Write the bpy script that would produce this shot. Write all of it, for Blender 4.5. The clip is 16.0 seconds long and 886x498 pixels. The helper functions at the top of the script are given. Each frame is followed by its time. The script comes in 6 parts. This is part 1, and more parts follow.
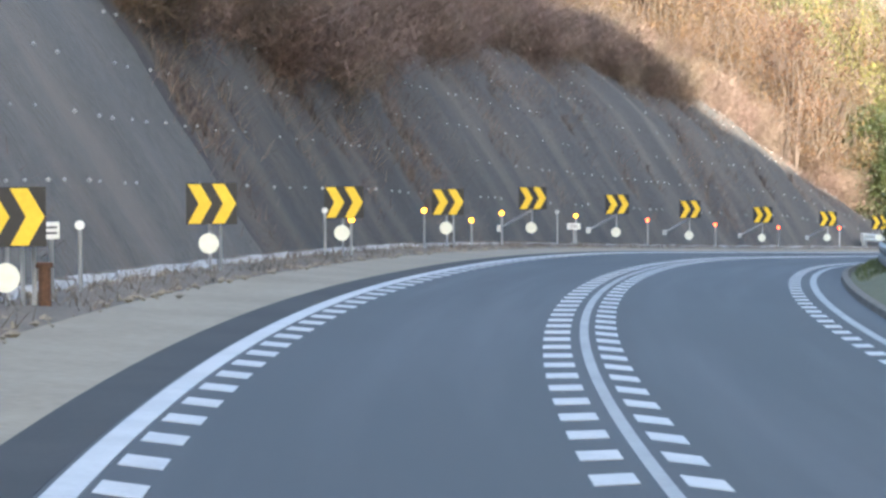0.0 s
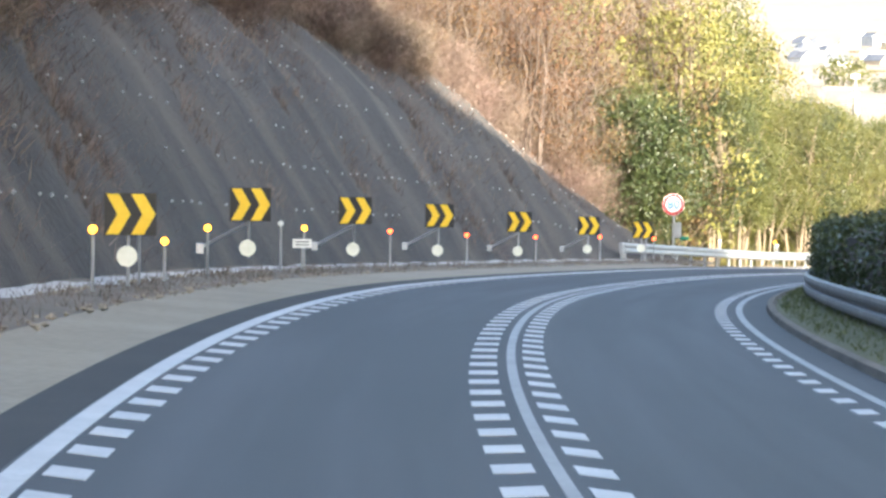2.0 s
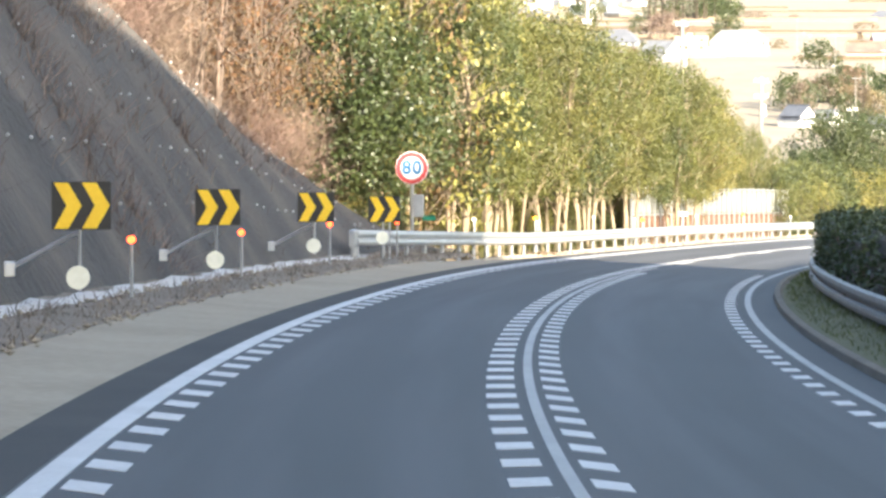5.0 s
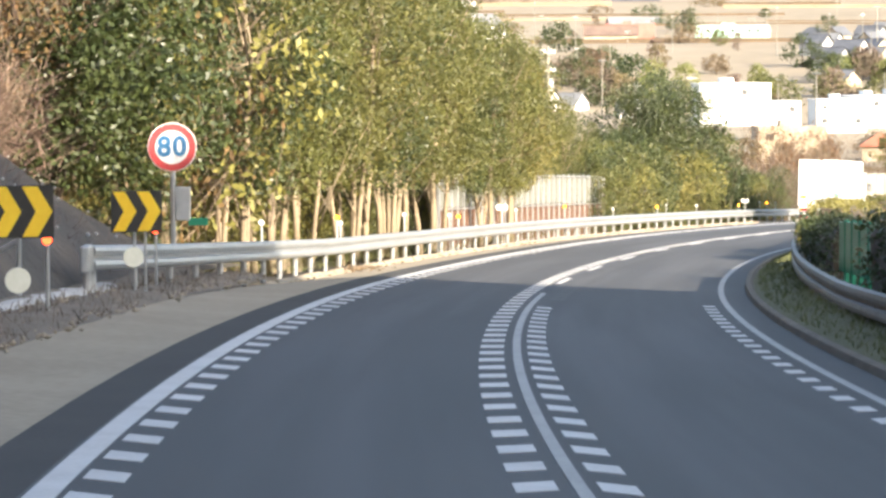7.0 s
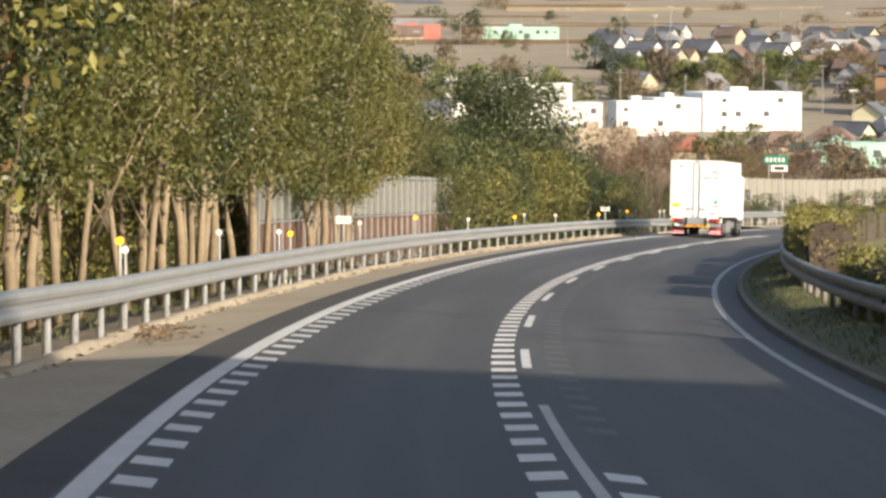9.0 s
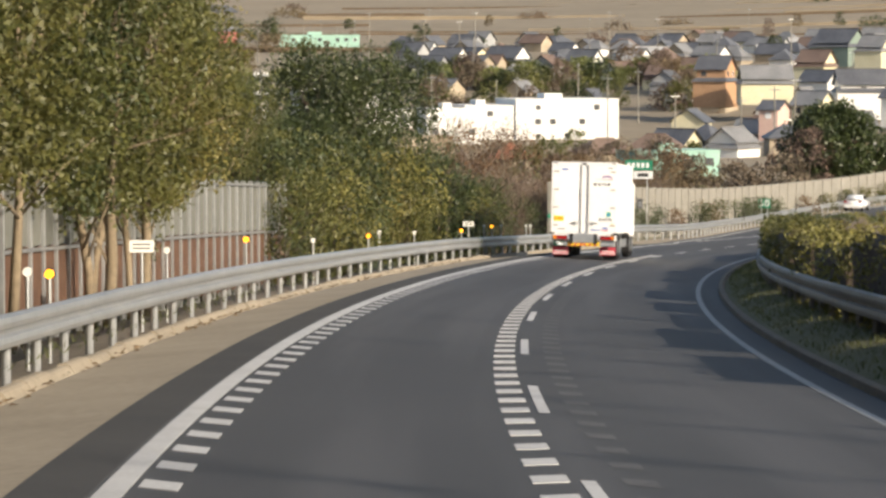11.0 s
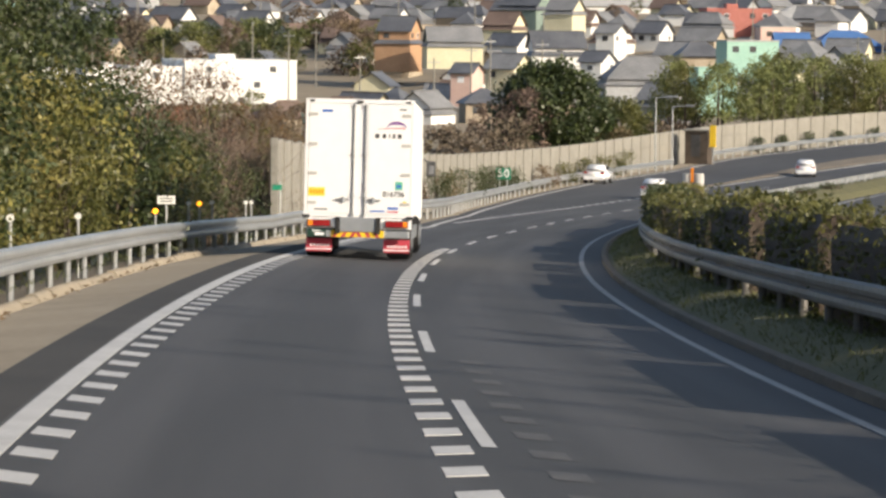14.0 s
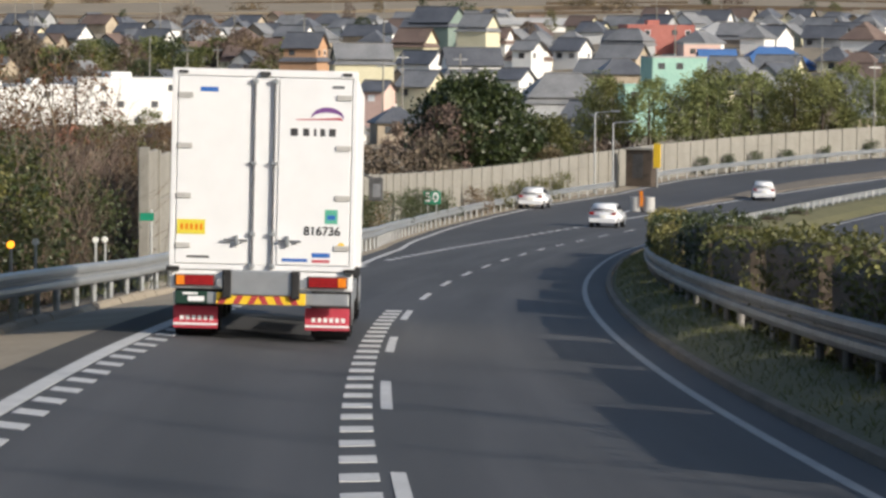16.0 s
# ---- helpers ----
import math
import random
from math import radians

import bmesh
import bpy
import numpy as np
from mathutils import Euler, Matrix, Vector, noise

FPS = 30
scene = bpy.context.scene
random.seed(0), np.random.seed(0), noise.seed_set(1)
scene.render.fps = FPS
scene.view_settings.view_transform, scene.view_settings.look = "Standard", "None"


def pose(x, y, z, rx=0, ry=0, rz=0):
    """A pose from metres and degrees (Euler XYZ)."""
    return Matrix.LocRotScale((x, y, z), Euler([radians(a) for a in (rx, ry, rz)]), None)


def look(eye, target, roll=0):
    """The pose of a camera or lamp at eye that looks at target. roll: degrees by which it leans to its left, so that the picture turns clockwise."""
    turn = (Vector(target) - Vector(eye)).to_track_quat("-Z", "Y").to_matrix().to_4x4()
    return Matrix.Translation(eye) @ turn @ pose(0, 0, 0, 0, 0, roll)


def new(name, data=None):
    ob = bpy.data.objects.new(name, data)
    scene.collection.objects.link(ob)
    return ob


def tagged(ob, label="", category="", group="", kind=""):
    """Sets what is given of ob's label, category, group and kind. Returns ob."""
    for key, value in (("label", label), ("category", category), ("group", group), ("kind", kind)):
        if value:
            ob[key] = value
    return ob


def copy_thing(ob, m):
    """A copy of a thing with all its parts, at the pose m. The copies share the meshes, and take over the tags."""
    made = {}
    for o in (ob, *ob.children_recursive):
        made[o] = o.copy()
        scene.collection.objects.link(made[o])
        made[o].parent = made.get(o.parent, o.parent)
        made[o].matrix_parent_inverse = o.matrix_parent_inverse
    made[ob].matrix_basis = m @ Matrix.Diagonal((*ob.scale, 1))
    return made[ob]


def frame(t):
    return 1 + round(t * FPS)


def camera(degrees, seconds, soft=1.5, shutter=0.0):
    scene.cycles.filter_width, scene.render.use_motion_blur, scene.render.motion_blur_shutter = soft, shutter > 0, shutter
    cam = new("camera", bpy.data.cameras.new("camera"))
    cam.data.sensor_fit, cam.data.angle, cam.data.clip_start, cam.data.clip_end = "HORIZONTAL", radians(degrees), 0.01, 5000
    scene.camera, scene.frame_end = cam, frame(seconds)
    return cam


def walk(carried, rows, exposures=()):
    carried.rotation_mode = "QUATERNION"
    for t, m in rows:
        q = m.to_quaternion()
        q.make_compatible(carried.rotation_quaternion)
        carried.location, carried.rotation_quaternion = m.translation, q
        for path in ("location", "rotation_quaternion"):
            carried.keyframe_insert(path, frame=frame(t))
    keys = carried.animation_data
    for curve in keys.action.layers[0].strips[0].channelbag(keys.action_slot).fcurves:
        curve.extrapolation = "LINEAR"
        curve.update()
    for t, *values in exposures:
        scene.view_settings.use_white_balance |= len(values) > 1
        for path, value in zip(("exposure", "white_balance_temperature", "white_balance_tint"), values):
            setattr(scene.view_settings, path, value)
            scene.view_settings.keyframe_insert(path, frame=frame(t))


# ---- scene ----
EXPOSURES = [(0, 2.5, 6050, 8), (3, 2.38, 6300, 8), (5.5, 2.25, 6500, 8), (6.5, 2.0, 6600, 10), (7.5, 1.65, 6600, 10), (8, 1.4, 6700, 10), (8.5, 1.05, 6700, 10), (9, 0.75, 6700, 10), (10, 0.38, 6600, 10), (13, 0.38, 6650, 10), (14.5, 0.2, 6300, 10), (16, 0.04, 6000, 10)]
cam = camera(15.086, 16.0, soft=2.8)
walk(cam, [
    (0, pose(-2.016, 0.000, 1.996, 87.412, 0.483, -3.818)),
    (0.5, pose(-1.876, 7.966, 1.897, 86.955, -0.145, -5.038)),
    (1, pose(-1.551, 15.995, 1.772, 87.000, -0.153, -6.247)),
    (1.5, pose(-1.038, 24.083, 1.616, 87.134, 0.182, -8.028)),
    (2, pose(-0.335, 32.224, 1.435, 87.181, -0.565, -9.755)),
    (2.5, pose(0.551, 40.394, 1.233, 86.426, -0.660, -11.051)),
    (3, pose(1.620, 48.566, 1.010, 86.878, 0.131, -12.374)),
    (3.2, pose(2.099, 51.835, 0.916, 87.363, -0.164, -12.826)),
    (3.7, pose(3.422, 60.004, 0.664, 87.116, -0.114, -13.857)),
    (4.25, pose(5.044, 68.984, 0.371, 86.845, -0.058, -14.991)),
    (4.8, pose(6.822, 77.906, 0.048, 86.573, -0.003, -16.126)),
    (5.3, pose(8.607, 85.948, -0.273, 86.327, 0.047, -17.159)),
    (5.5, pose(9.365, 89.145, -0.408, 86.300, 0.306, -17.651)),
    (6, pose(11.367, 97.091, -0.763, 86.500, -0.261, -19.043)),
    (6.5, pose(13.544, 104.973, -1.143, 86.259, -0.060, -20.060)),
    (7, pose(15.875, 112.808, -1.526, 86.272, 0.270, -21.230)),
    (7.5, pose(18.354, 120.595, -1.909, 85.496, 0.115, -22.001)),
    (8, pose(20.978, 128.331, -2.292, 85.903, 0.193, -22.969)),
    (8.5, pose(23.730, 136.041, -2.675, 85.783, 0.187, -24.112)),
    (9, pose(26.634, 143.736, -3.057, 86.355, -0.042, -25.059)),
    (9.5, pose(29.687, 151.414, -3.448, 86.251, -0.497, -25.943)),
    (10, pose(32.883, 159.073, -3.848, 86.439, -0.107, -26.958)),
    (10.2, pose(34.215, 162.124, -4.011, 86.726, -0.078, -27.408)),
    (10.7, pose(37.631, 169.717, -4.425, 86.642, 0.017, -28.169)),
    (11.25, pose(41.530, 178.015, -4.891, 86.550, 0.122, -29.006)),
    (11.8, pose(45.573, 186.256, -5.354, 86.458, 0.227, -29.844)),
    (12.3, pose(49.392, 193.670, -5.767, 86.374, 0.323, -30.607)),
    (12.5, pose(50.950, 196.602, -5.930, 86.378, 0.212, -31.031)),
    (13, pose(54.896, 203.851, -6.330, 86.142, -0.091, -32.031)),
    (13.5, pose(58.908, 210.987, -6.719, 86.371, -0.070, -33.053)),
    (14, pose(62.982, 218.011, -7.160, 86.119, -0.514, -34.408)),
    (14.5, pose(67.227, 224.835, -7.486, 86.607, -0.480, -34.654)),
    (15, pose(71.496, 231.519, -7.868, 86.875, 0.301, -35.329)),
    (15.5, pose(75.782, 238.070, -8.248, 86.937, -0.149, -36.266)),
    (16, pose(80.141, 244.443, -8.625, 86.554, -0.449, -36.05)),
], exposures=EXPOSURES)

# ---- light ----
SUN_AZ, SUN_EL = 160.0, 23.0          # degrees: azimuth clockwise from +y, height
world = bpy.data.worlds.new("world")
scene.world = world
world.use_nodes = True
wn = world.node_tree.nodes
sky = wn.new("ShaderNodeTexSky")
sky.sky_type, sky.sun_disc = 'NISHITA', False
sky.sun_elevation, sky.sun_rotation = radians(SUN_EL), radians(SUN_AZ)
sky.air_density, sky.dust_density, sky.ozone_density = 1.0, 2.2, 0.8
wn["Background"].inputs["Strength"].default_value = 0.125
world.node_tree.links.new(sky.outputs[0], wn["Background"].inputs["Color"])
sun_data = bpy.data.lights.new("sun", 'SUN')
sun_data.energy, sun_data.angle, sun_data.color = 4.6, radians(0.6), (1.0, 0.87, 0.70)
sun = new("sun", sun_data)
az, el = radians(SUN_AZ), radians(SUN_EL)
sun.matrix_world = look((math.sin(az) * 50, math.cos(az) * 50, math.tan(el) * 50), (0, 0, 0))

# ---- alignment of the road: curvature, grade and crossfall every 40 m ----
KNOTS = np.arange(-20, 621, 40.0)
KAP = [0.8983, 0.8546, 0.7735, 0.7333, 0.6555, 0.5555, 0.4928, 0.3544, 0.4145, 0.3236, 0.1624, 0.4408, 0.7286, 0.6107, 0.681, 0.7394, 0.79]
SLOPE = [-0.0035, -0.0189, -0.0309, -0.0466, -0.0467, -0.0514, -0.0468, -0.0477, -0.0472, -0.0483, -0.046, -0.042, -0.027, -0.01, 0.003, 0.006, 0.006]
BANK = [0.0463, 0.0557, 0.0406, 0.0497, 0.0397, 0.0476, 0.0445, 0.0494, 0.0543, 0.037, 0.0324, 0.0286, 0.0256, 0.0232, 0.0215, 0.0204, 0.0198]
ST = np.arange(-20, 640, 1.0)


def summed(a):
    r = np.concatenate([[0], np.cumsum((a[1:] + a[:-1]) / 2)])
    return r - np.interp(0, ST, r)


PSI = summed(np.interp(ST, KNOTS, KAP) / 300)
AX, AY, AZ = summed(np.sin(PSI)), summed(np.cos(PSI)), summed(np.interp(ST, KNOTS, SLOPE))
BK = np.interp(ST, KNOTS, BANK)


def heading(s):
    return float(np.interp(s, ST, PSI)) if s > -20 else 0.0


def at(s, d, h=0.0):
    """The place s metres along the road, d to the right of its middle line, h above the road's plane."""
    k = min(max(s, -20), 639)
    psi = np.interp(k, ST, PSI)
    x, y = np.interp(k, ST, AX), np.interp(k, ST, AY)
    z = np.interp(k, ST, AZ) - np.interp(k, ST, BK) * max(min(d, 12), -12)
    x, y = x + np.sin(psi) * (s - k), y + np.cos(psi) * (s - k)
    return Vector((float(x + np.cos(psi) * d), float(y - np.sin(psi) * d), float(z + h)))


def on_road(s, d, h=0.0, turn=0.0, tilt=0.0):
    """A pose there: local y along the road, local x to the right."""
    q = at(s, d, h)
    return Matrix.Translation(q) @ pose(0, 0, 0, 0, tilt, 0 * turn) @ pose(0, 0, 0, 0, 0, -math.degrees(heading(s)) + turn)


# ---- materials ----
def material(name, a, b, rough=0.8, big=0.4, fine=12.0, bump=0.15, metal=0.0, spread=0.5, island=0.0, translucent=0.0, coat=0.0, dist=0.02, streak=None):
    """Two colours mixed by stains (big, per metre) and grain (fine), with relief from the grain."""
    m = bpy.data.materials.new(name)
    m.use_nodes = True
    nt = m.node_tree
    N, L = nt.nodes, nt.links
    bs = N["Principled BSDF"]
    pos = N.new("ShaderNodeNewGeometry")
    n1, n2 = N.new("ShaderNodeTexNoise"), N.new("ShaderNodeTexNoise")
    n1.inputs["Scale"].default_value, n1.inputs["Detail"].default_value = big, 5
    n2.inputs["Scale"].default_value, n2.inputs["Detail"].default_value = fine, 4
    for n in (n1, n2):
        L.new(pos.outputs["Position"], n.inputs["Vector"])
    add = N.new("ShaderNodeMath")
    add.operation = 'ADD'
    L.new(n1.outputs["Fac"], add.inputs[0])
    L.new(n2.outputs["Fac"], add.inputs[1])
    ramp = N.new("ShaderNodeMapRange")
    ramp.inputs["From Min"].default_value, ramp.inputs["From Max"].default_value = 1 - spread * 0.6, 1 + spread * 0.6
    L.new(add.outputs[0], ramp.inputs["Value"])
    mix = N.new("ShaderNodeMix")
    mix.data_type = 'RGBA'
    mix.inputs[6].default_value, mix.inputs[7].default_value = (*a, 1), (*b, 1)
    L.new(ramp.outputs[0], mix.inputs[0])
    out = mix.outputs[2]
    if streak:
        # wear that follows the length or the fall of the surface
        along, across, colour, amount = streak
        uv, mp, sn, sr, sm = N.new("ShaderNodeUVMap"), N.new("ShaderNodeMapping"), N.new("ShaderNodeTexNoise"), N.new("ShaderNodeMapRange"), N.new("ShaderNodeMix")
        mp.inputs["Scale"].default_value = (along, across, 1)
        sn.inputs["Scale"].default_value, sn.inputs["Detail"].default_value = 1.0, 6
        sr.inputs["From Min"].default_value, sr.inputs["From Max"].default_value, sr.inputs["To Max"].default_value = 0.44, 0.66, amount
        sm.data_type = 'RGBA'
        sm.inputs[7].default_value = (*colour, 1)
        L.new(uv.outputs[0], mp.inputs["Vector"])
        L.new(mp.outputs[0], sn.inputs["Vector"])
        L.new(sn.outputs["Fac"], sr.inputs["Value"])
        L.new(sr.outputs[0], sm.inputs[0])
        L.new(out, sm.inputs[6])
        out = sm.outputs[2]
    if island:
        hsv = N.new("ShaderNodeHueSaturation")
        vr = N.new("ShaderNodeMapRange")
        vr.inputs["To Min"].default_value, vr.inputs["To Max"].default_value = 1 - island, 1 + island
        L.new(pos.outputs["Random Per Island"], vr.inputs["Value"])
        L.new(vr.outputs[0], hsv.inputs["Value"])
        hr = N.new("ShaderNodeMapRange")
        hr.inputs["To Min"].default_value, hr.inputs["To Max"].default_value = 0.5 - island * 0.06, 0.5 + island * 0.06
        oi = N.new("ShaderNodeObjectInfo")
        L.new(oi.outputs["Random"], hr.inputs["Value"])
        L.new(hr.outputs[0], hsv.inputs["Hue"])
        L.new(out, hsv.inputs["Color"])
        out = hsv.outputs[0]
    L.new(out, bs.inputs["Base Color"])
    bs.inputs["Roughness"].default_value, bs.inputs["Metallic"].default_value = rough, metal
    bs.inputs["Coat Weight"].default_value = coat
    if bump:
        bp = N.new("ShaderNodeBump")
        bp.inputs["Strength"].default_value, bp.inputs["Distance"].default_value = bump, dist
        L.new(n2.outputs["Fac"], bp.inputs["Height"])
        L.new(bp.outputs[0], bs.inputs["Normal"])
    if translucent:
        tr = N.new("ShaderNodeBsdfTranslucent")
        L.new(out, tr.inputs["Color"])
        ms = N.new("ShaderNodeMixShader")
        ms.inputs[0].default_value = translucent
        L.new(bs.outputs[0], ms.inputs[1])
        L.new(tr.outputs[0], ms.inputs[2])
        L.new(ms.outputs[0], N["Material Output"].inputs["Surface"])
    return m


def lamp_material(name, colour, strength):
    m = material(name, colour, colour, 0.4, bump=0)
    b = m.node_tree.nodes["Principled BSDF"]
    b.inputs["Emission Color"].default_value, b.inputs["Emission Strength"].default_value = (*colour, 1), strength
    return m


asphalt = material("asphalt", (0.037, 0.038, 0.041), (0.058, 0.059, 0.062), 0.78, 0.12, 60, 0.35, spread=0.9, dist=0.006, streak=(0.035, 1.1, (0.070, 0.071, 0.075), 0.9))
asphalt_dark = material("asphalt_shoulder", (0.027, 0.027, 0.028), (0.049, 0.048, 0.047), 0.9, 0.5, 50, 0.4, dist=0.006)
marking_white = material("marking_white", (0.36, 0.36, 0.355), (0.62, 0.62, 0.61), 0.65, 1.5, 25, 0.15, spread=1.0)
marking_worn = material("marking_worn", (0.20, 0.20, 0.20), (0.42, 0.42, 0.41), 0.7, 0.9, 18, 0.2, spread=1.0)
marking_faded = material("marking_faded", (0.05, 0.05, 0.053), (0.125, 0.125, 0.125), 0.8, 2.5, 14, 0.3, spread=0.9)
concrete_sand = material("concrete_sand", (0.20, 0.168, 0.122), (0.39, 0.335, 0.25), 0.92, 0.45, 8, 0.4, spread=1.0)
concrete_pale = material("concrete_pale", (0.36, 0.35, 0.33), (0.58, 0.57, 0.54), 0.9, 0.9, 7, 0.4, spread=0.9)
wall_concrete = material("wall_concrete", (0.19, 0.18, 0.155), (0.34, 0.325, 0.285), 0.9, 0.5, 5, 0.25, spread=0.9)
bark_pale = material("bark_pale", (0.15, 0.115, 0.075), (0.34, 0.275, 0.185), 0.9, 1.2, 9, 0.4, spread=0.9)
bark_dark = material("bark_dark", (0.045, 0.035, 0.027), (0.11, 0.085, 0.065), 0.95, 1.5, 10, 0.4)
leaf_olive = material("leaf_olive", (0.040, 0.052, 0.013), (0.172, 0.166, 0.044), 0.5, 0.5, 3, 0, island=0.17, translucent=0.25)
leaf_dark = material("leaf_dark", (0.022, 0.036, 0.011), (0.072, 0.088, 0.026), 0.45, 0.5, 3, 0, island=0.17, translucent=0.15)
leaf_yellow = material("leaf_yellow", (0.105, 0.098, 0.026), (0.285, 0.252, 0.070), 0.55, 0.5, 3, 0, island=0.17, translucent=0.25)
leaf_brown = material("leaf_brown", (0.11, 0.077, 0.043), (0.22, 0.16, 0.095), 0.8, 0.4, 3, 0, island=0.35, translucent=0.2)
leaf_russet = material("leaf_russet", (0.085, 0.046, 0.019), (0.190, 0.112, 0.046), 0.8, 0.4, 3, 0, island=0.35, translucent=0.25)
twig_russet = material("twig_russet", (0.13, 0.090, 0.068), (0.29, 0.210, 0.158), 0.9, 0.5, 5, 0, island=0.4)
twig_grey = material("twig_grey", (0.09, 0.067, 0.05), (0.19, 0.143, 0.105), 0.9, 0.6, 5, 0, island=0.35)
dry_grass = material("dry_grass", (0.10, 0.088, 0.066), (0.23, 0.20, 0.155), 0.9, 0.8, 5, 0, island=0.4)
glass_dark = material("glass_dark", (0.01, 0.012, 0.014), (0.02, 0.022, 0.025), 0.08, 1, 5, 0)
lens_red = material("lens_red", (0.24, 0.010, 0.012), (0.34, 0.015, 0.015), 0.25, 3, 20, 0.02)
lens_orange = material("lens_orange", (0.75, 0.20, 0.01), (0.85, 0.28, 0.02), 0.25, 3, 20, 0.02)
flap_red = material("flap_red", (0.46, 0.03, 0.06), (0.58, 0.07, 0.10), 0.6, 2, 12, 0.1)
steel_dark = material("steel_dark", (0.03, 0.03, 0.032), (0.07, 0.07, 0.07), 0.6, 1.5, 12, 0.1)
dirt = material("dirt", (0.10, 0.085, 0.065), (0.24, 0.205, 0.16), 0.95, 0.8, 14, 0.6, spread=0.8, dist=0.05)
slope_grey = material("slope_grey", (0.041, 0.039, 0.036), (0.094, 0.086, 0.077), 0.95, 0.22, 5, 0.8, spread=1.0, dist=0.12, streak=(0.34, 0.09, (0.19, 0.15, 0.115), 0.5))
slope_tan = material("slope_tan", (0.085, 0.080, 0.072), (0.19, 0.175, 0.152), 0.95, 0.22, 5, 0.8, spread=1.0, dist=0.12, streak=(0.34, 0.09, (0.25, 0.205, 0.16), 0.5))
soil_brown = material("soil_brown", (0.075, 0.055, 0.038), (0.17, 0.125, 0.08), 0.95, 0.15, 2.5, 0.8, spread=0.9, dist=0.2)
field_dry = material("field_dry", (0.185, 0.150, 0.100), (0.33, 0.275, 0.195), 0.95, 0.012, 0.12, 0.3, spread=1.0, dist=0.4)
grass_green = material("grass_green", (0.068, 0.072, 0.030), (0.165, 0.150, 0.070), 0.9, 0.7, 9, 0.5, spread=0.9, dist=0.04)
grass_blade = material("grass_blade", (0.075, 0.10, 0.030), (0.21, 0.205, 0.085), 0.85, 0.7, 6, 0, spread=0.9, island=0.25, translucent=0.35)
galvanised = material("galvanised", (0.42, 0.44, 0.45), (0.60, 0.61, 0.61), 0.42, 0.6, 6, 0.05, metal=0.75, spread=0.8)
rail_dull = material("rail_dull", (0.13, 0.12, 0.11), (0.30, 0.29, 0.28), 0.6, 0.5, 5, 0.1, metal=0.35, spread=0.9)
paint_white = material("paint_white", (0.82, 0.825, 0.825), (0.88, 0.88, 0.88), 0.45, 0.6, 4, 0.02, spread=0.6)
paint_black = material("paint_black", (0.012, 0.012, 0.012), (0.025, 0.024, 0.022), 0.55, 1.5, 10, 0.05)
sign_yellow = material("sign_yellow", (0.80, 0.50, 0.015), (0.88, 0.60, 0.03), 0.5, 2, 15, 0.02)
sign_red = material("sign_red", (0.40, 0.045, 0.05), (0.50, 0.075, 0.075), 0.45, 2, 15, 0.02)
sign_blue = material("sign_blue", (0.03, 0.13, 0.45), (0.04, 0.16, 0.52), 0.45, 2, 15, 0.02)
sign_face = material("sign_face", (0.56, 0.58, 0.59), (0.62, 0.64, 0.65), 0.45, 2, 15, 0.02)
digit_blue = material("digit_blue", (0.022, 0.105, 0.23), (0.03, 0.13, 0.27), 0.45, 2, 15, 0.02)
sign_green = material("sign_green", (0.01, 0.20, 0.11), (0.015, 0.26, 0.15), 0.45, 2, 15, 0.02)
disc_white = material("disc_white", (0.80, 0.80, 0.74), (0.88, 0.88, 0.83), 0.35, 2, 12, 0.02)
disc_cream = material("disc_cream", (0.70, 0.71, 0.58), (0.82, 0.82, 0.71), 0.4, 2, 12, 0.02)
rubber = material("rubber", (0.012, 0.012, 0.013), (0.03, 0.03, 0.03), 0.85, 2, 20, 0.2)
lamp_amber = lamp_material("lamp_amber", (1.0, 0.40, 0.02), 2.0)
lamp_red = lamp_material("lamp_red", (1.0, 0.08, 0.02), 2.0)


# ---- building blocks ----
def mesh_of(name, verts, faces, mats=(), smooth=False):
    me = bpy.data.meshes.new(name)
    me.from_pydata(verts, [], faces)
    for m in mats:
        me.materials.append(m)
    if smooth:
        me.polygons.foreach_set("use_smooth", [True] * len(me.polygons))
    me.update()
    return me


def part(name, bm, mat, parent=None, label="", smooth=False):
    """Links a bmesh as one mesh object under a thing or a part."""
    me = bpy.data.meshes.new(name)
    bm.to_mesh(me)
    bm.free()
    for m in (mat if isinstance(mat, (list, tuple)) else [mat]):
        me.materials.append(m)
    if smooth:
        me.polygons.foreach_set("use_smooth", [True] * len(me.polygons))
    ob = new(name, me)
    ob.parent = parent
    if label:
        ob["label"] = label
    return ob


def box(x0, x1, y0, y1, z0, z1, bevel=0.0, bm=None):
    bm = bm or bmesh.new()
    r = bmesh.ops.create_cube(bm, size=1, matrix=Matrix.LocRotScale(((x0 + x1) / 2, (y0 + y1) / 2, (z0 + z1) / 2), None, (x1 - x0, y1 - y0, z1 - z0)))
    if bevel:
        vs = set(r["verts"])
        es = [e for e in bm.edges if e.verts[0] in vs and e.verts[1] in vs]
        bmesh.ops.bevel(bm, geom=es, offset=bevel, segments=2, affect='EDGES', profile=0.5)
    return bm


def rod(a, b, r0, r1=None, seg=8, bm=None):
    bm = bm or bmesh.new()
    a, b = Vector(a), Vector(b)
    m = Matrix.Translation((a + b) / 2) @ (b - a).to_track_quat("Z", "Y").to_matrix().to_4x4()
    bmesh.ops.create_cone(bm, cap_ends=True, segments=seg, radius1=r0, radius2=r0 if r1 is None else r1, depth=(b - a).length, matrix=m)
    return bm


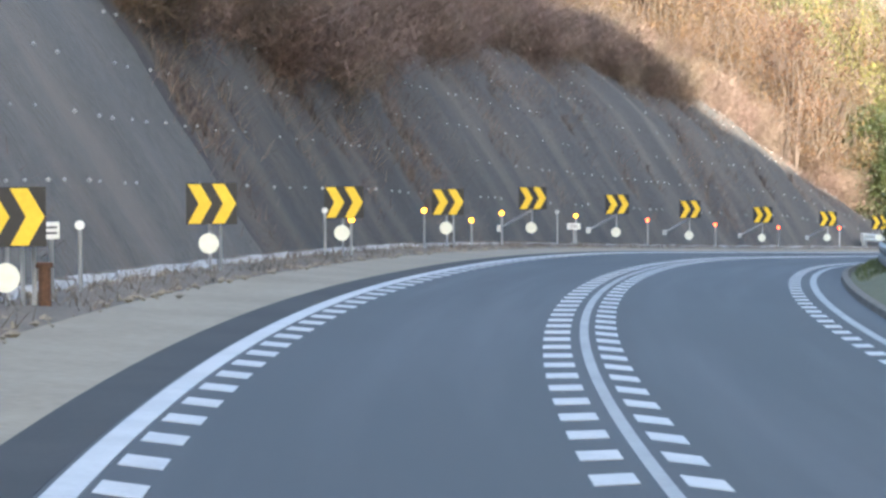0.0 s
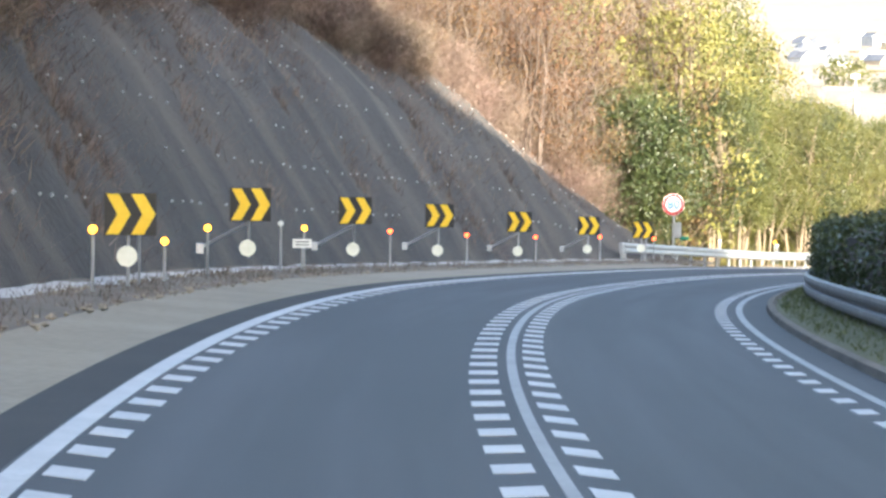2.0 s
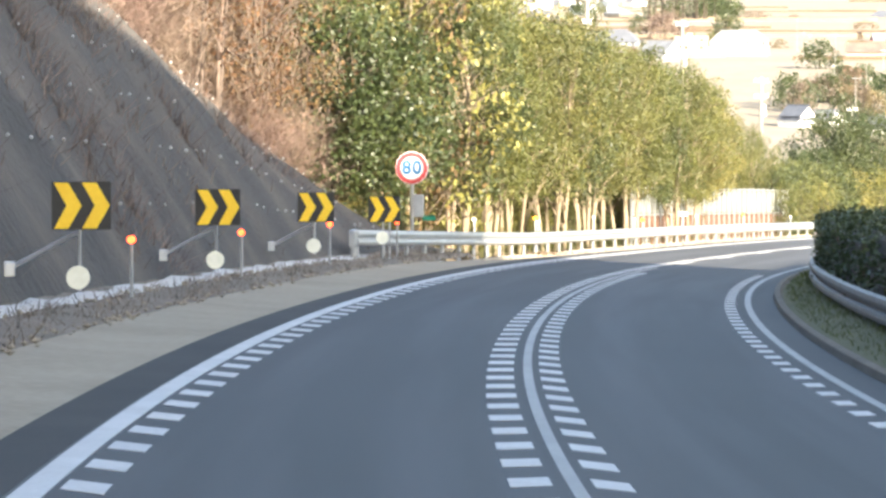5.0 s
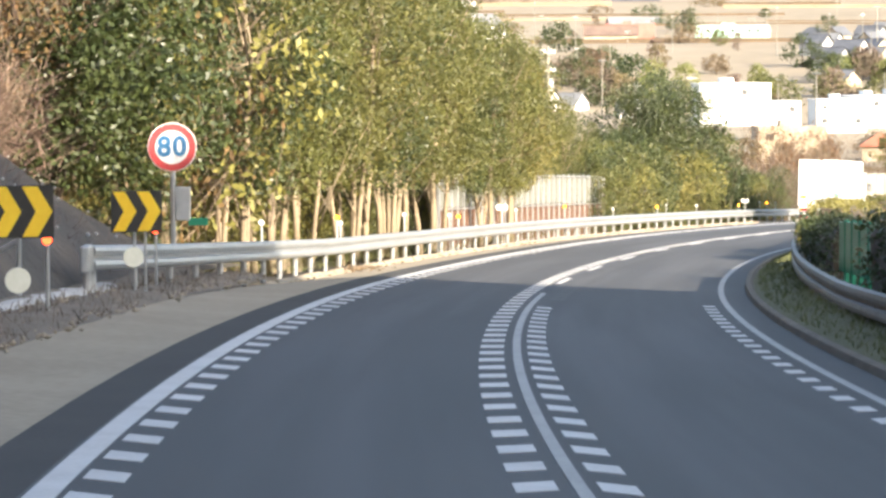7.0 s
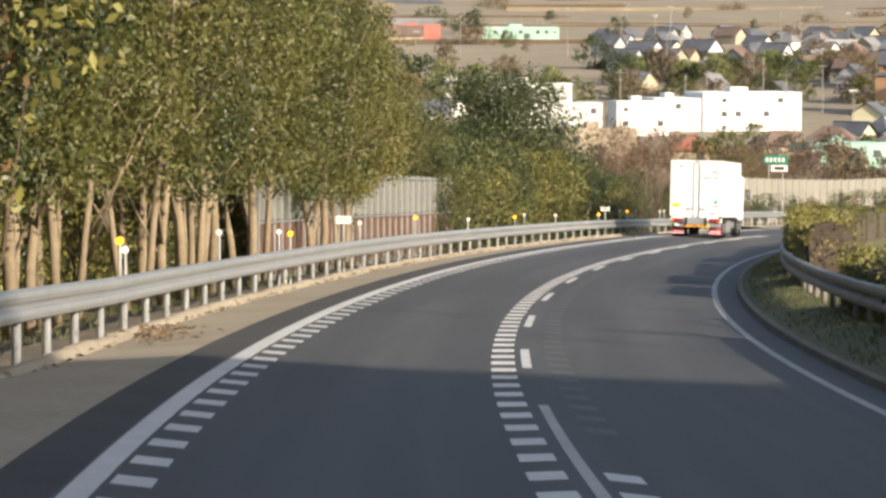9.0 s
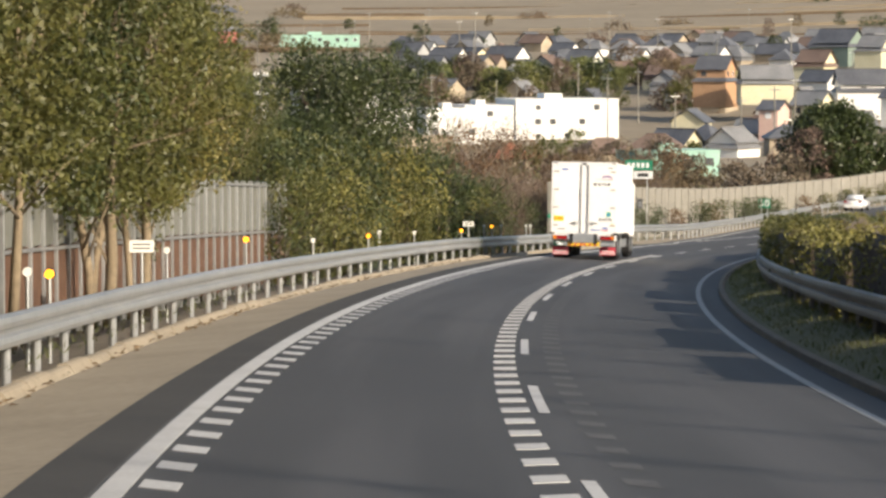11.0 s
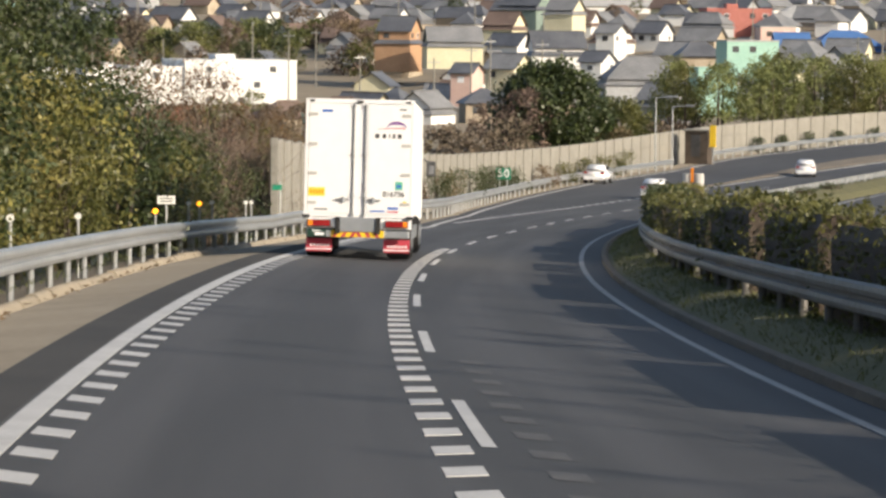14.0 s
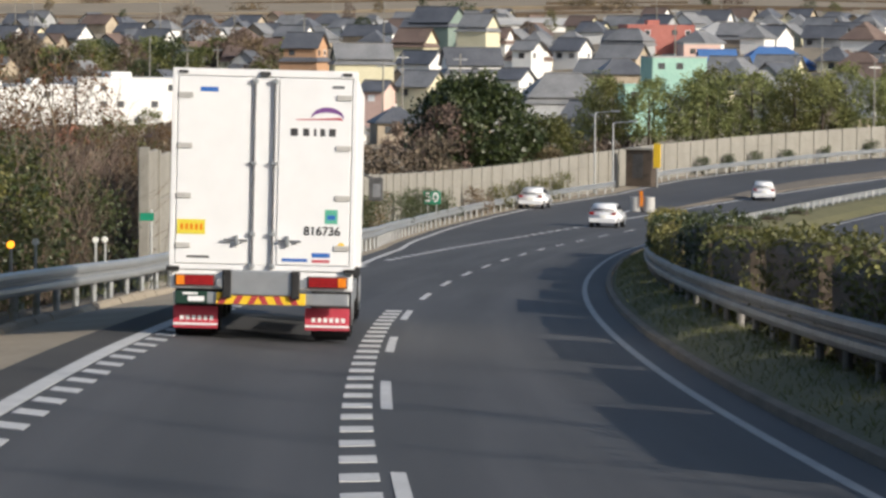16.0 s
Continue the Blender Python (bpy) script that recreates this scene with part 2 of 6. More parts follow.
def disc(radius, y0, y1, z=0.0, x=0.0, seg=28, bm=None):
    """A round plate that faces -y."""
    bm = bm or bmesh.new()
    bmesh.ops.create_cone(bm, cap_ends=True, segments=seg, radius1=radius, radius2=radius, depth=abs(y1 - y0), matrix=Matrix.Translation((x, (y0 + y1) / 2, z)) @ pose(0, 0, 0, 90, 0, 0))
    return bm


def poly_plate(points, y0, y1, bm=None):
    """An upright plate with the outline (x, z), between two depths."""
    bm = bm or bmesh.new()
    f = [bm.verts.new((x, y0, z)) for x, z in points]
    k = [bm.verts.new((x, y1, z)) for x, z in points]
    n = len(points)
    bm.faces.new(f)
    bm.faces.new(k[::-1])
    for i in range(n):
        bm.faces.new((f[i], k[i], k[(i + 1) % n], f[(i + 1) % n]))
    bmesh.ops.recalc_face_normals(bm, faces=bm.faces)
    return bm


def sweep(name, s0, s1, section, mat, step=2.0, closed=False, parent=None, smooth=False, jitter=0.0, seed=0):
    """Carries a cross-section, a list of (d, h) or a function of s, along the road."""
    n = max(2, int(math.ceil((s1 - s0) / step)) + 1)
    rng = random.Random(seed)
    verts, faces, m = [], [], 0
    for i in range(n):
        s = s0 + (s1 - s0) * i / (n - 1)
        sec = section(s) if callable(section) else section
        m = len(sec)
        verts += [at(s, d + rng.uniform(-jitter, jitter), h + rng.uniform(-jitter, jitter)) for d, h in sec]
    for i in range(n - 1):
        for j in range(m if closed else m - 1):
            k = (j + 1) % m
            faces.append((i * m + j, i * m + k, (i + 1) * m + k, (i + 1) * m + j))
    if closed:
        faces += [tuple(range(m))[::-1], tuple(range((n - 1) * m, n * m))]
    me = mesh_of(name, verts, faces, [mat], smooth)
    uv = me.uv_layers.new(name="UVMap")
    sec = section(s0) if callable(section) else section
    run = [0.0]
    for (d0, h0), (d1, h1) in zip(sec, sec[1:]):
        run.append(run[-1] + math.hypot(d1 - d0, h1 - h0))
    ids = np.empty(len(me.loops), dtype=np.int32)
    me.loops.foreach_get("vertex_index", ids)
    uv.data.foreach_set("uv", np.stack([s0 + (s1 - s0) * (ids // m) / (n - 1), np.array(run)[ids % m]], 1).ravel().astype(np.float32))
    bm = bmesh.new()
    bm.from_mesh(me)
    bmesh.ops.recalc_face_normals(bm, faces=bm.faces)
    if not closed and bm.faces and sum(f.normal.z for f in bm.faces) < 0:
        bmesh.ops.reverse_faces(bm, faces=bm.faces)
    bm.to_mesh(me)
    bm.free()
    ob = new(name, me)
    ob.parent = parent
    return ob


def thing(name, m, label, category, group="", kind=""):
    e = new(name)
    e.empty_display_size = 0.3
    e.matrix_world = m
    return tagged(e, label, category, group, kind)


def smoothstep(a, b, x):
    t = min(max((x - a) / (b - a), 0.0), 1.0)
    return t * t * (3 - 2 * t)


# ---- the land: one sheet from the road to the horizon ----
NEAR_S = np.arange(-20, 640, 3.0)
NEAR_X, NEAR_Y = np.interp(NEAR_S, ST, AX), np.interp(NEAR_S, ST, AY)


def road_place(x, y):
    j = int(np.argmin((NEAR_X - x) ** 2 + (NEAR_Y - y) ** 2))
    s = NEAR_S[j]
    psi = np.interp(s, ST, PSI)
    s += (x - NEAR_X[j]) * np.sin(psi) + (y - NEAR_Y[j]) * np.cos(psi)
    k = min(max(s, -20), 639)
    psi = np.interp(k, ST, PSI)
    d = (x - np.interp(k, ST, AX)) * np.cos(psi) - (y - np.interp(k, ST, AY)) * np.sin(psi)
    return float(s), float(d), float(np.interp(k, ST, AZ) - np.interp(k, ST, BK) * max(min(d, 12), -12))


def far_land(x, y):
    r = math.hypot(x - 60, y - 150)
    turn = math.degrees(math.atan2(x - 60, y - 150))
    r += 150 * smoothstep(29, 38, turn)
    z = np.interp(r, [0, 600, 670, 740, 800, 900, 1100, 1290, 1646, 2200, 3000, 5000], [-21.5, -21.5, -21.0, -17.5, -13.5, -8.5, -3.5, 0, 11, 40, 115, 280])
    return float(z + 0.5 * noise.noise((x * 0.006, y * 0.006, 3)) + (r > 1100) * 3 * noise.noise((x * 0.0016, y * 0.0016, 7)))


def face_height(u):
    """How far the hill stands over the road, u metres behind the foot of the cutting."""
    return float(np.interp(u, [0, 0.6, 1.2, 1.9, 2.6, 3.4, 4.4, 5.6, 7.0, 9.5, 13, 20, 30, 45, 80, 160], [0.05, 1.0, 2.0, 3.0, 4.1, 5.2, 6.2, 7.2, 8.0, 9.4, 11.8, 15.5, 20, 25, 34, 40]))


def hill_end(s, u):
    shift = min(9.0 * max(u - 7.0, 0.0), 150)
    return min(max((188 + shift - s) / (32 + 0.65 * shift), 0.0), 1.0) ** 0.75


def land(x, y):
    s, d, zr = road_place(x, y)
    far = far_land(x, y)
    if -7.2 < d < 18:
        return zr - 0.6 - 0.05 * max(d - 5, 0)
    if d <= -7.2:
        u = -7.2 - d
        near = zr - 1.2 + max(face_height(u) * hill_end(s, u) - 4.6 * (1 - smoothstep(7, 11, u)), 0)
        drop = smoothstep(4, 70, u) * smoothstep(235, 300, s)
        z = near * (1 - drop) + far * drop
        w = smoothstep(160, 320, u)
        return z * (1 - w) + far * w
    u = d - 18
    # out-of-view ridge added to shade the cutting; heights set where its shadow ends
    ridge = float(np.interp(s, [-20, 20, 55, 80, 110, 127, 151], [86, 72, 49, 42, 37.5, 33, 0])) * smoothstep(0, 24, u) * (1 - smoothstep(50, 130, u))
    w = smoothstep(5, 130, u)
    return (zr - 1.2) * (1 - w) + far * w + ridge


def axis_lines(a, b, step, reach):
    v = list(np.arange(a, b + 0.1, step))
    k, lo, hi = step * 1.6, a, b
    while hi < reach:
        lo, hi = lo - k, hi + k
        v = [lo] + v + [hi]
        k *= 1.28
    return v

xs, ys = axis_lines(-60, 340, 5.0, 4200), axis_lines(-60, 520, 5.0, 4200)
verts = [(x, y, land(x, y)) for y in ys for x in xs]
faces, kinds = [], []
for j in range(len(ys) - 1):
    for i in range(len(xs) - 1):
        faces.append((j * len(xs) + i, j * len(xs) + i + 1, (j + 1) * len(xs) + i + 1, (j + 1) * len(xs) + i))
        s, d, _ = road_place((xs[i] + xs[i + 1]) / 2, (ys[j] + ys[j + 1]) / 2)
        kinds.append(1 if (d < -9 and s < 200 and d > -250) else 2 if abs(d) < 60 and -60 < s < 640 else 0)
me = mesh_of("ground", verts, faces, [field_dry, soil_brown, grass_green], True)
me.polygons.foreach_set("material_index", kinds)
ground = tagged(new("ground", me), "dry brown winter fields and hillsides round the road", "ground", kind="structure")

# ---- the road ----
EXIT = lambda s: float(np.interp(s, [340, 360, 395, 430, 467, 495, 522, 549, 600, 640], [3.95, 4.0, 5.5, 8.0, 11.0, 13.4, 14.4, 17.6, 19.5, 20.5]))
road = tagged(sweep("road", -20, 639, lambda s: [(-(3.95 if s < 340 else EXIT(s)), 0.0), (-1.75, 0.0), (0.0, 0.0), (1.75, 0.0), (4.08, 0.0)], asphalt), "two-lane grey asphalt carriageway curving downhill", "road", kind="structure")
shoulder = tagged(sweep("shoulder_pavement", -20, 352, lambda s: [(-5.5, 0.02 - 0.22 * smoothstep(165, 190, s)), (-4.7, -0.10 * smoothstep(165, 190, s)), (-3.95, -0.004), (-3.94, -0.2)], concrete_sand), "sandy concrete strip beside the carriageway", "shoulder", kind="structure")
tagged(sweep("shoulder_pavement", 352, 560, lambda s: [(-EXIT(s) - 1.6, 0.02), (-EXIT(s), -0.004), (-EXIT(s) + 0.01, -0.2)], concrete_sand), "sandy concrete strip beside the exit lane", "shoulder", kind="structure")
verge_left = tagged(sweep("verge_left", -20, 180, [(-7.2, 0.12), (-6.9, 0.02), (-6.3, 0.08), (-5.7, 0.06), (-5.44, 0.0)], dirt, 1.0, jitter=0.025, seed=3), "bare dirt verge with dry weeds", "verge", kind="structure")
tagged(sweep("verge_left", 180, 560, lambda s: [(-(9.5 if s < 352 else EXIT(s) + 6), -1.0), (-(7.6 if s < 352 else EXIT(s) + 4), -0.45), (-(6.3 if s < 352 else EXIT(s) + 2.6), -0.3), (-(5.7 if s < 352 else EXIT(s) + 1.7), -0.22), (-(5.48 if s < 352 else EXIT(s) + 1.58), -0.21 if s < 352 else 0.0)], dirt, 2.0, jitter=0.02, seed=4), "dirt verge behind the guard rail", "verge", kind="structure")
kerb_left = thing("kerb_left", Matrix.Identity(4), "low weathered kerb stones along the shoulder", "kerb", kind="structure")
kr = random.Random(44)
for k in range(88):
    s, lift, out = 175.6 + k * 2.0, kr.uniform(-0.02, 0.02), kr.uniform(-0.02, 0.02)
    sweep("kerb_stone", s, s + kr.uniform(1.86, 1.97), [(-5.68 + out, -0.32), (-5.66 + out, -0.10 + lift), (-5.62 + out, -0.085 + lift), (-5.54 + out, -0.085 + lift), (-5.50 + out, -0.11 + lift), (-5.42, -0.24)], concrete_sand, 1.0, closed=True, parent=kerb_left)
tagged(sweep("ditch_edge", -20, 170, lambda s: [(-7.25, -0.1), (-7.22, 0.11 + 0.06 * noise.noise((s * 0.5, 0, 2))), (-6.98, 0.10 + 0.07 * noise.noise((s * 0.8, 3, 2))), (-6.85, 0.0)], concrete_pale, 1.0, closed=True, jitter=0.015, seed=6), "broken whitish concrete gutter at the foot of the slope", "gutter", kind="structure")
tagged(sweep("verge_right", -20, 639, lambda s: [(4.08, -0.05), (4.28, 0.06), (4.7, 0.26), (5.2, 0.36), (6.3, 0.38), (7.4, 0.10), (8.1, -0.24)], grass_green, 1.5, jitter=0.02, seed=5), "grassy central reservation", "verge", kind="structure")
tagged(sweep("kerb_right", -20, 420, [(4.06, -0.05), (4.08, 0.10), (4.20, 0.12), (4.30, -0.02)], dirt, 2.0, closed=True), "low brown kerb of the central reservation", "kerb", kind="structure")
opposite = tagged(sweep("opposite_road", -20, 639, [(8.0, -0.25), (12.0, -0.27), (16.6, -0.30)], asphalt), "opposite asphalt carriageway", "road", kind="structure")

# painted lines
def line(s0, s1, d, w, label="white painted line", paint=None):
    dd = d if callable(d) else (lambda s: d)
    return tagged(sweep("road_marking", s0, s1, lambda s: [(dd(s) - w / 2, -0.01), (dd(s) - w / 2, 0.006), (dd(s) + w / 2, 0.006), (dd(s) + w / 2, -0.01)], paint or marking_white, 1.0), label, "road marking", kind="structure")


line(-18, 362, -3.315, 0.19, "wide solid white edge line")
line(362, 470, lambda s: -EXIT(s) + 0.6, 0.18, "solid white edge line of the exit lane")
line(470, 600, lambda s: -EXIT(s) + 0.6, 0.18, "solid white edge line of the exit lane")
line(-18, 178.6, 0.035, 0.10, "worn greyish-white middle line", marking_worn)
line(-18, 639, 3.52, 0.125, "solid white inner edge line", marking_worn)
tagged(sweep("shoulder_asphalt", -20, 350, [(-3.95, 0.004), (-3.45, 0.004), (-3.44, -0.02)], asphalt_dark), "darker strip of asphalt outside the edge line", "shoulder", kind="structure")
tagged(sweep("road_marking", 380, 639, [(8.6, -0.24), (8.62, -0.235), (8.76, -0.235), (8.78, -0.24)], marking_white), "white edge line of the opposite carriageway", "road marking", kind="structure")
BLOCK_K = [-25, 0, 24, 34, 54, 66, 75, 92, 102, 125, 135, 150, 159, 200]
BLOCK_S = [-20.6, 19.67, 58.96, 75.58, 108.37, 127.74, 141.98, 170.04, 187.03, 226.8, 243.81, 269.51, 284.07, 353.8]
# blocks slant: the end towards the lane's middle lies nearer to the driver
for d0, w, skew, s_from, s_to in ((-3.03, 0.28, -0.11, -0.24, 345), (-0.265, 0.29, 0.14, 0.0, 322), (0.29, 0.25, -0.12, 0.04, 171), (3.17, 0.22, 0.11, -0.1, 175.5)):
    e = thing("speed_reduction_marking", Matrix.Identity(4), "row of white painted blocks beside the line", "road marking", kind="structure")
    me = mesh_of("marking_block", [(x, y + skew * (1 if x > 0 else -1), z) for z in (-0.01, 0.006) for x, y in ((-w / 2, -0.335), (w / 2, -0.335), (w / 2, 0.335), (-w / 2, 0.335))], [(4, 5, 6, 7), (0, 1, 5, 4), (1, 2, 6, 5), (2, 3, 7, 6), (3, 0, 4, 7)], [marking_white])
    for k in range(-22, 200):
        s = float(np.interp(k, BLOCK_K, BLOCK_S)) + s_from
        if s > s_to:
            break
        o = new("marking_block", me)
        o.parent = e
        slope = (at(s + 1, d0).z - at(s - 1, d0).z) / 2
        o.matrix_world = Matrix.Translation(at(s, d0)) @ pose(0, 0, 0, 0, 0, -math.degrees(heading(s))) @ pose(0, 0, 0, math.degrees(math.atan(slope)), math.degrees(math.atan(np.interp(s, ST, BK))), 0)
for s in [186.0, 199.2, 212.6, 225.9, 239.5, 252.8, 266.1, 279.6, 292.2] + [304.6 + 12.55 * i for i in range(16)]:
    line(s, s + 5.1, 0.02, 0.115, "dashed white lane line")
e = thing("faded_marking", Matrix.Identity(4), "faint traces of removed white blocks on the asphalt", "road marking", kind="structure")
me = mesh_of("faded_block", [(-0.13, -0.27, 0.004), (0.13, -0.42, 0.004), (0.13, 0.25, 0.004), (-0.13, 0.4, 0.004)], [(0, 1, 2, 3)], [marking_faded])
for k in range(95, 148):
    s = float(np.interp(k, BLOCK_K, BLOCK_S))
    o = new("faded_block", me)
    o.parent = e
    o.matrix_world = Matrix.Translation(at(s, 0.42)) @ pose(0, 0, 0, 0, 0, -math.degrees(heading(s))) @ pose(0, 0, 0, math.degrees(math.atan(np.interp(s, KNOTS, SLOPE))), math.degrees(math.atan(np.interp(s, ST, BK))), 0)

# ---- the cut slope ----
def slope_section(s):
    sec = []
    for i, u in enumerate((0, 0.6, 1.2, 1.9, 2.6, 3.4, 4.4, 5.6, 7.0, 8.5, 10.0, 12.0)):
        h = face_height(u) * hill_end(s, u)
        sec.append((-7.2 - u, max(h, 0.02 * i - 0.1) + 0.3 * noise.noise((s * 0.15, h * 0.5, 1)) * (0.2 + 0.1 * h) * (i > 0) * (h > 0.3) + (0.26 * noise.noise((s * 0.3, h * 0.06, 6)) + 0.08 * noise.noise((s * 0.9, h * 0.15, 8))) * (i > 0) * (h > 0.5) - (1.2 if u > 9 else 0) - (1.5 if u > 11 else 0)))
    return sec


tagged(sweep("cut_slope", -20, 65, slope_section, slope_tan, 0.5, smooth=True), "steep grey-tan netted face of the cutting", "slope", kind="structure")
tagged(sweep("cut_slope", 65, 190, slope_section, slope_grey, 0.5, smooth=True), "steep charcoal-grey netted rock cutting with dry growth", "slope", kind="structure")
# pale heads of the anchors that hold the net
vs, fs = [], []
rng = random.Random(9)
for row in range(9):
    u = 0.8 + row * 0.72
    s = 4.0 + (row % 2) * 1.1
    while s < 182:
        h = face_height(u) * hill_end(s, u)
        if h > 0.6 and rng.random() < 0.68 and not (s > 140 and u > 4.6):
            c = at(s + rng.uniform(-0.15, 0.15), -7.2 - u + 0.06, h + 0.08 + 0.06 * rng.random())
            r = rng.uniform(0.03, 0.05)
            n = len(vs)
            vs += [c + Vector(q) * r for q in ((1, 0, 0), (0, 1, 0), (-1, 0, 0), (0, -1, 0), (0, 0, 1), (0, 0, -1))]
            fs += [tuple(n + k for k in q) for q in ((0, 1, 4), (1, 2, 4), (2, 3, 4), (3, 0, 4), (1, 0, 5), (2, 1, 5), (3, 2, 5), (0, 3, 5))]
        s += 1.1 if rng.random() < 0.5 else 2.0
tagged(new("anchor_heads", mesh_of("anchor_heads", vs, fs, [concrete_pale])), "pale anchor heads in rows on the netted slope", "anchors", kind="stuff")

# stones and crumbled concrete along the foot of the slope
vs, fs = [], []
for k in range(1500):
    s, d = rng.uniform(4, 182), rng.choice((rng.uniform(-7.0, -5.5), rng.gauss(-6.75, 0.12), rng.gauss(-5.5, 0.12)))
    c = at(s, d, 0.05)
    r = rng.uniform(0.015, 0.07)
    n = len(vs)
    vs += [c + Vector((q[0] * r * rng.uniform(0.6, 1.4), q[1] * r * rng.uniform(0.6, 1.4), q[2] * r * rng.uniform(0.4, 0.9))) for q in ((1, 0, 0), (0, 1, 0), (-1, 0, 0), (0, -1, 0), (0, 0, 1), (0, 0, -1))]
    fs += [tuple(n + k for k in q) for q in ((0, 1, 4), (1, 2, 4), (2, 3, 4), (3, 0, 4), (1, 0, 5), (2, 1, 5), (3, 2, 5), (0, 3, 5))]
tagged(new("rubble", mesh_of("rubble", vs, fs, [concrete_sand])), "loose stones and crumbled concrete on the verge", "rubble", kind="stuff")

lit = np.random.default_rng(61)
cs = [tuple(at(190.6 + lit.normal() * 1.6, -4.75 + lit.normal() * 0.2, 0.0)) for _ in range(150)] + [tuple(at(lit.uniform(176, 300), -5.38 + lit.normal() * 0.05, -0.16)) for _ in range(300)]
q = np.repeat(np.array(cs), 4, axis=0) + np.tile(np.array([(-0.05, 0, 0.0), (0, -0.03, 0.025), (0.05, 0, 0.01), (0, 0.03, 0.03)]), (len(cs), 1)) + lit.normal(size=(4 * len(cs), 3)) * 0.012
tagged(new("leaf_litter", mesh_of("leaf_litter", q.tolist(), np.arange(4 * len(cs)).reshape(-1, 4).tolist(), [leaf_brown])), "dry brown leaves blown together on the shoulder", "leaf litter", kind="stuff")

# ---- guard rails ----
def guard_rail(s0, s1, d, label, side=1, pitch=2.65, h=0.0, metal=None):
    metal = metal or galvanised
    hh = h if callable(h) else (lambda s: h)
    """A corrugated beam on posts; side 1 has the road on its right."""
    dd = d if callable(d) else (lambda s: d)
    e = thing("guard_rail", Matrix.Identity(4), label, "guard rail", "guard rails")
    wave = [(0.0, 0.49), (0.07, 0.52), (0.085, 0.58), (0.07, 0.64), (0.0, 0.67), (0.0, 0.71), (0.07, 0.74), (0.085, 0.80), (0.07, 0.86), (0.0, 0.89)]
    wave = wave + [(u - 0.012, z) for u, z in wave[::-1]]
    s = s0
    while s < s1 - 0.5:
        t = min(s + 4 * pitch, s1)
        sweep("beam", s, t, lambda q: [(dd(q) + side * u, z + hh(q)) for u, z in wave], metal, 2.65, closed=True, parent=e)
        s = t
    n = int((s1 - s0) / pitch)
    bm = rod((0, 0, -0.35), (0, 0, 0.86), 0.06, seg=10)
    post = None
    for i in range(n + 1):
        s = s0 + 0.4 + i * pitch
        if s > s1:
            break
        if post is None:
            post = part("post", bm, metal, e)
            o = post
        else:
            o = new("post", post.data)
            o.parent = e
        o.matrix_world = Matrix.Translation(at(s, dd(s) - side * 0.08, hh(s)))
    return e


guard_rail(167, 352, lambda s: np.interp(s, [167, 172, 182], [-6.9, -6.35, -5.95]), "galvanised corrugated guard rail on round posts", h=lambda s: float(np.interp(s, [167, 195, 330, 352], [-0.1, -0.30, -0.33, -0.1])))
guard_rail(352, 524, lambda s: -EXIT(s) - 0.3 if s > 380 else np.interp(s, [352, 380], [-5.95, -EXIT(380) - 0.3]), "pale guard rail along the exit lane", pitch=2.9)
guard_rail(536, 638, lambda s: -EXIT(s) - 0.3, "pale guard rail beside the exit road", pitch=2.9)
guard_rail(60, 420, lambda s: float(np.interp(s, [60, 165, 195, 420], [4.9, 4.92, 5.25, 5.25])), "weathered dull guard rail of the central reservation", side=-1, h=lambda s: float(np.interp(s, [60, 165, 195, 420], [-0.14, -0.12, 0.11, 0.11])), metal=rail_dull)
guard_rail(420, 638, 5.25, "pale guard rail of the central reservation", side=-1)

# ---- signs along the cutting ----
def chevron_board(s, d, h, disc_h, brace):
    e = thing("chevron_sign", on_road(s, d, 0, 8), "black board with yellow chevrons and a white disc below", "road sign", "chevron signs along the curve")
    w, t = 0.41, 0.335
    part("board", box(-w, w, -0.012, 0.012, h - t, h + t, 0.004), paint_black, e)
    for x0 in (-0.38, 0.01):
        part("chevron", poly_plate([(x0, h + t - 0.015), (x0 + 0.20, h + t - 0.015), (x0 + 0.385, h), (x0 + 0.20, h - t + 0.015), (x0, h - t + 0.015), (x0 + 0.175, h)], -0.012, -0.018), sign_yellow, e)
    part("post", rod((-0.03, 0.04, disc_h - 0.19 if brace else -0.3), (-0.03, 0.04, h + 0.25), 0.026), galvanised, e)
    for z in (h - 0.2, h + 0.2):
        part("clamp", box(-0.09, 0.03, 0.012, 0.075, z - 0.02, z + 0.02, 0.004), steel_dark, e)
    part("disc", disc(0.165, -0.02, 0.0, disc_h, -0.05), disc_cream, e, "cream-white reflector disc")
    if brace:
        part("brace", rod((-0.03, 0.06, h - 0.36), (-0.98, 0.35, h - 0.88), 0.034), galvanised, e)
        part("foot_plate", box(-1.08, -0.93, 0.25, 0.45, h - 1.0, h - 0.80, 0.01), galvanised, e)
    else:
        part("back_stay", rod((0.14, 0.10, -0.3), (0.14, 0.05, h - 0.1), 0.024), galvanised, e)
    return e


for i, (s, d, h, q) in enumerate([(36.9, -6.36, 1.06, 0.38), (53.2, -6.25, 1.15, 0.51), (69.1, -6.25, 1.16, 0.52), (84.1, -6.22, 1.22, 0.56), (98.05, -6.2, 1.46, 0.59), (113.5, -6.24, 1.50, 0.55), (127.5, -6.23, 1.52, 0.52), (142.2, -6.22, 1.47, 0.50), (156.1, -6.23, 1.43, 0.56), (167.5, -6.23, 1.36, 0.62)]):
    chevron_board(s, d, h, q, 4 <= i < 9)


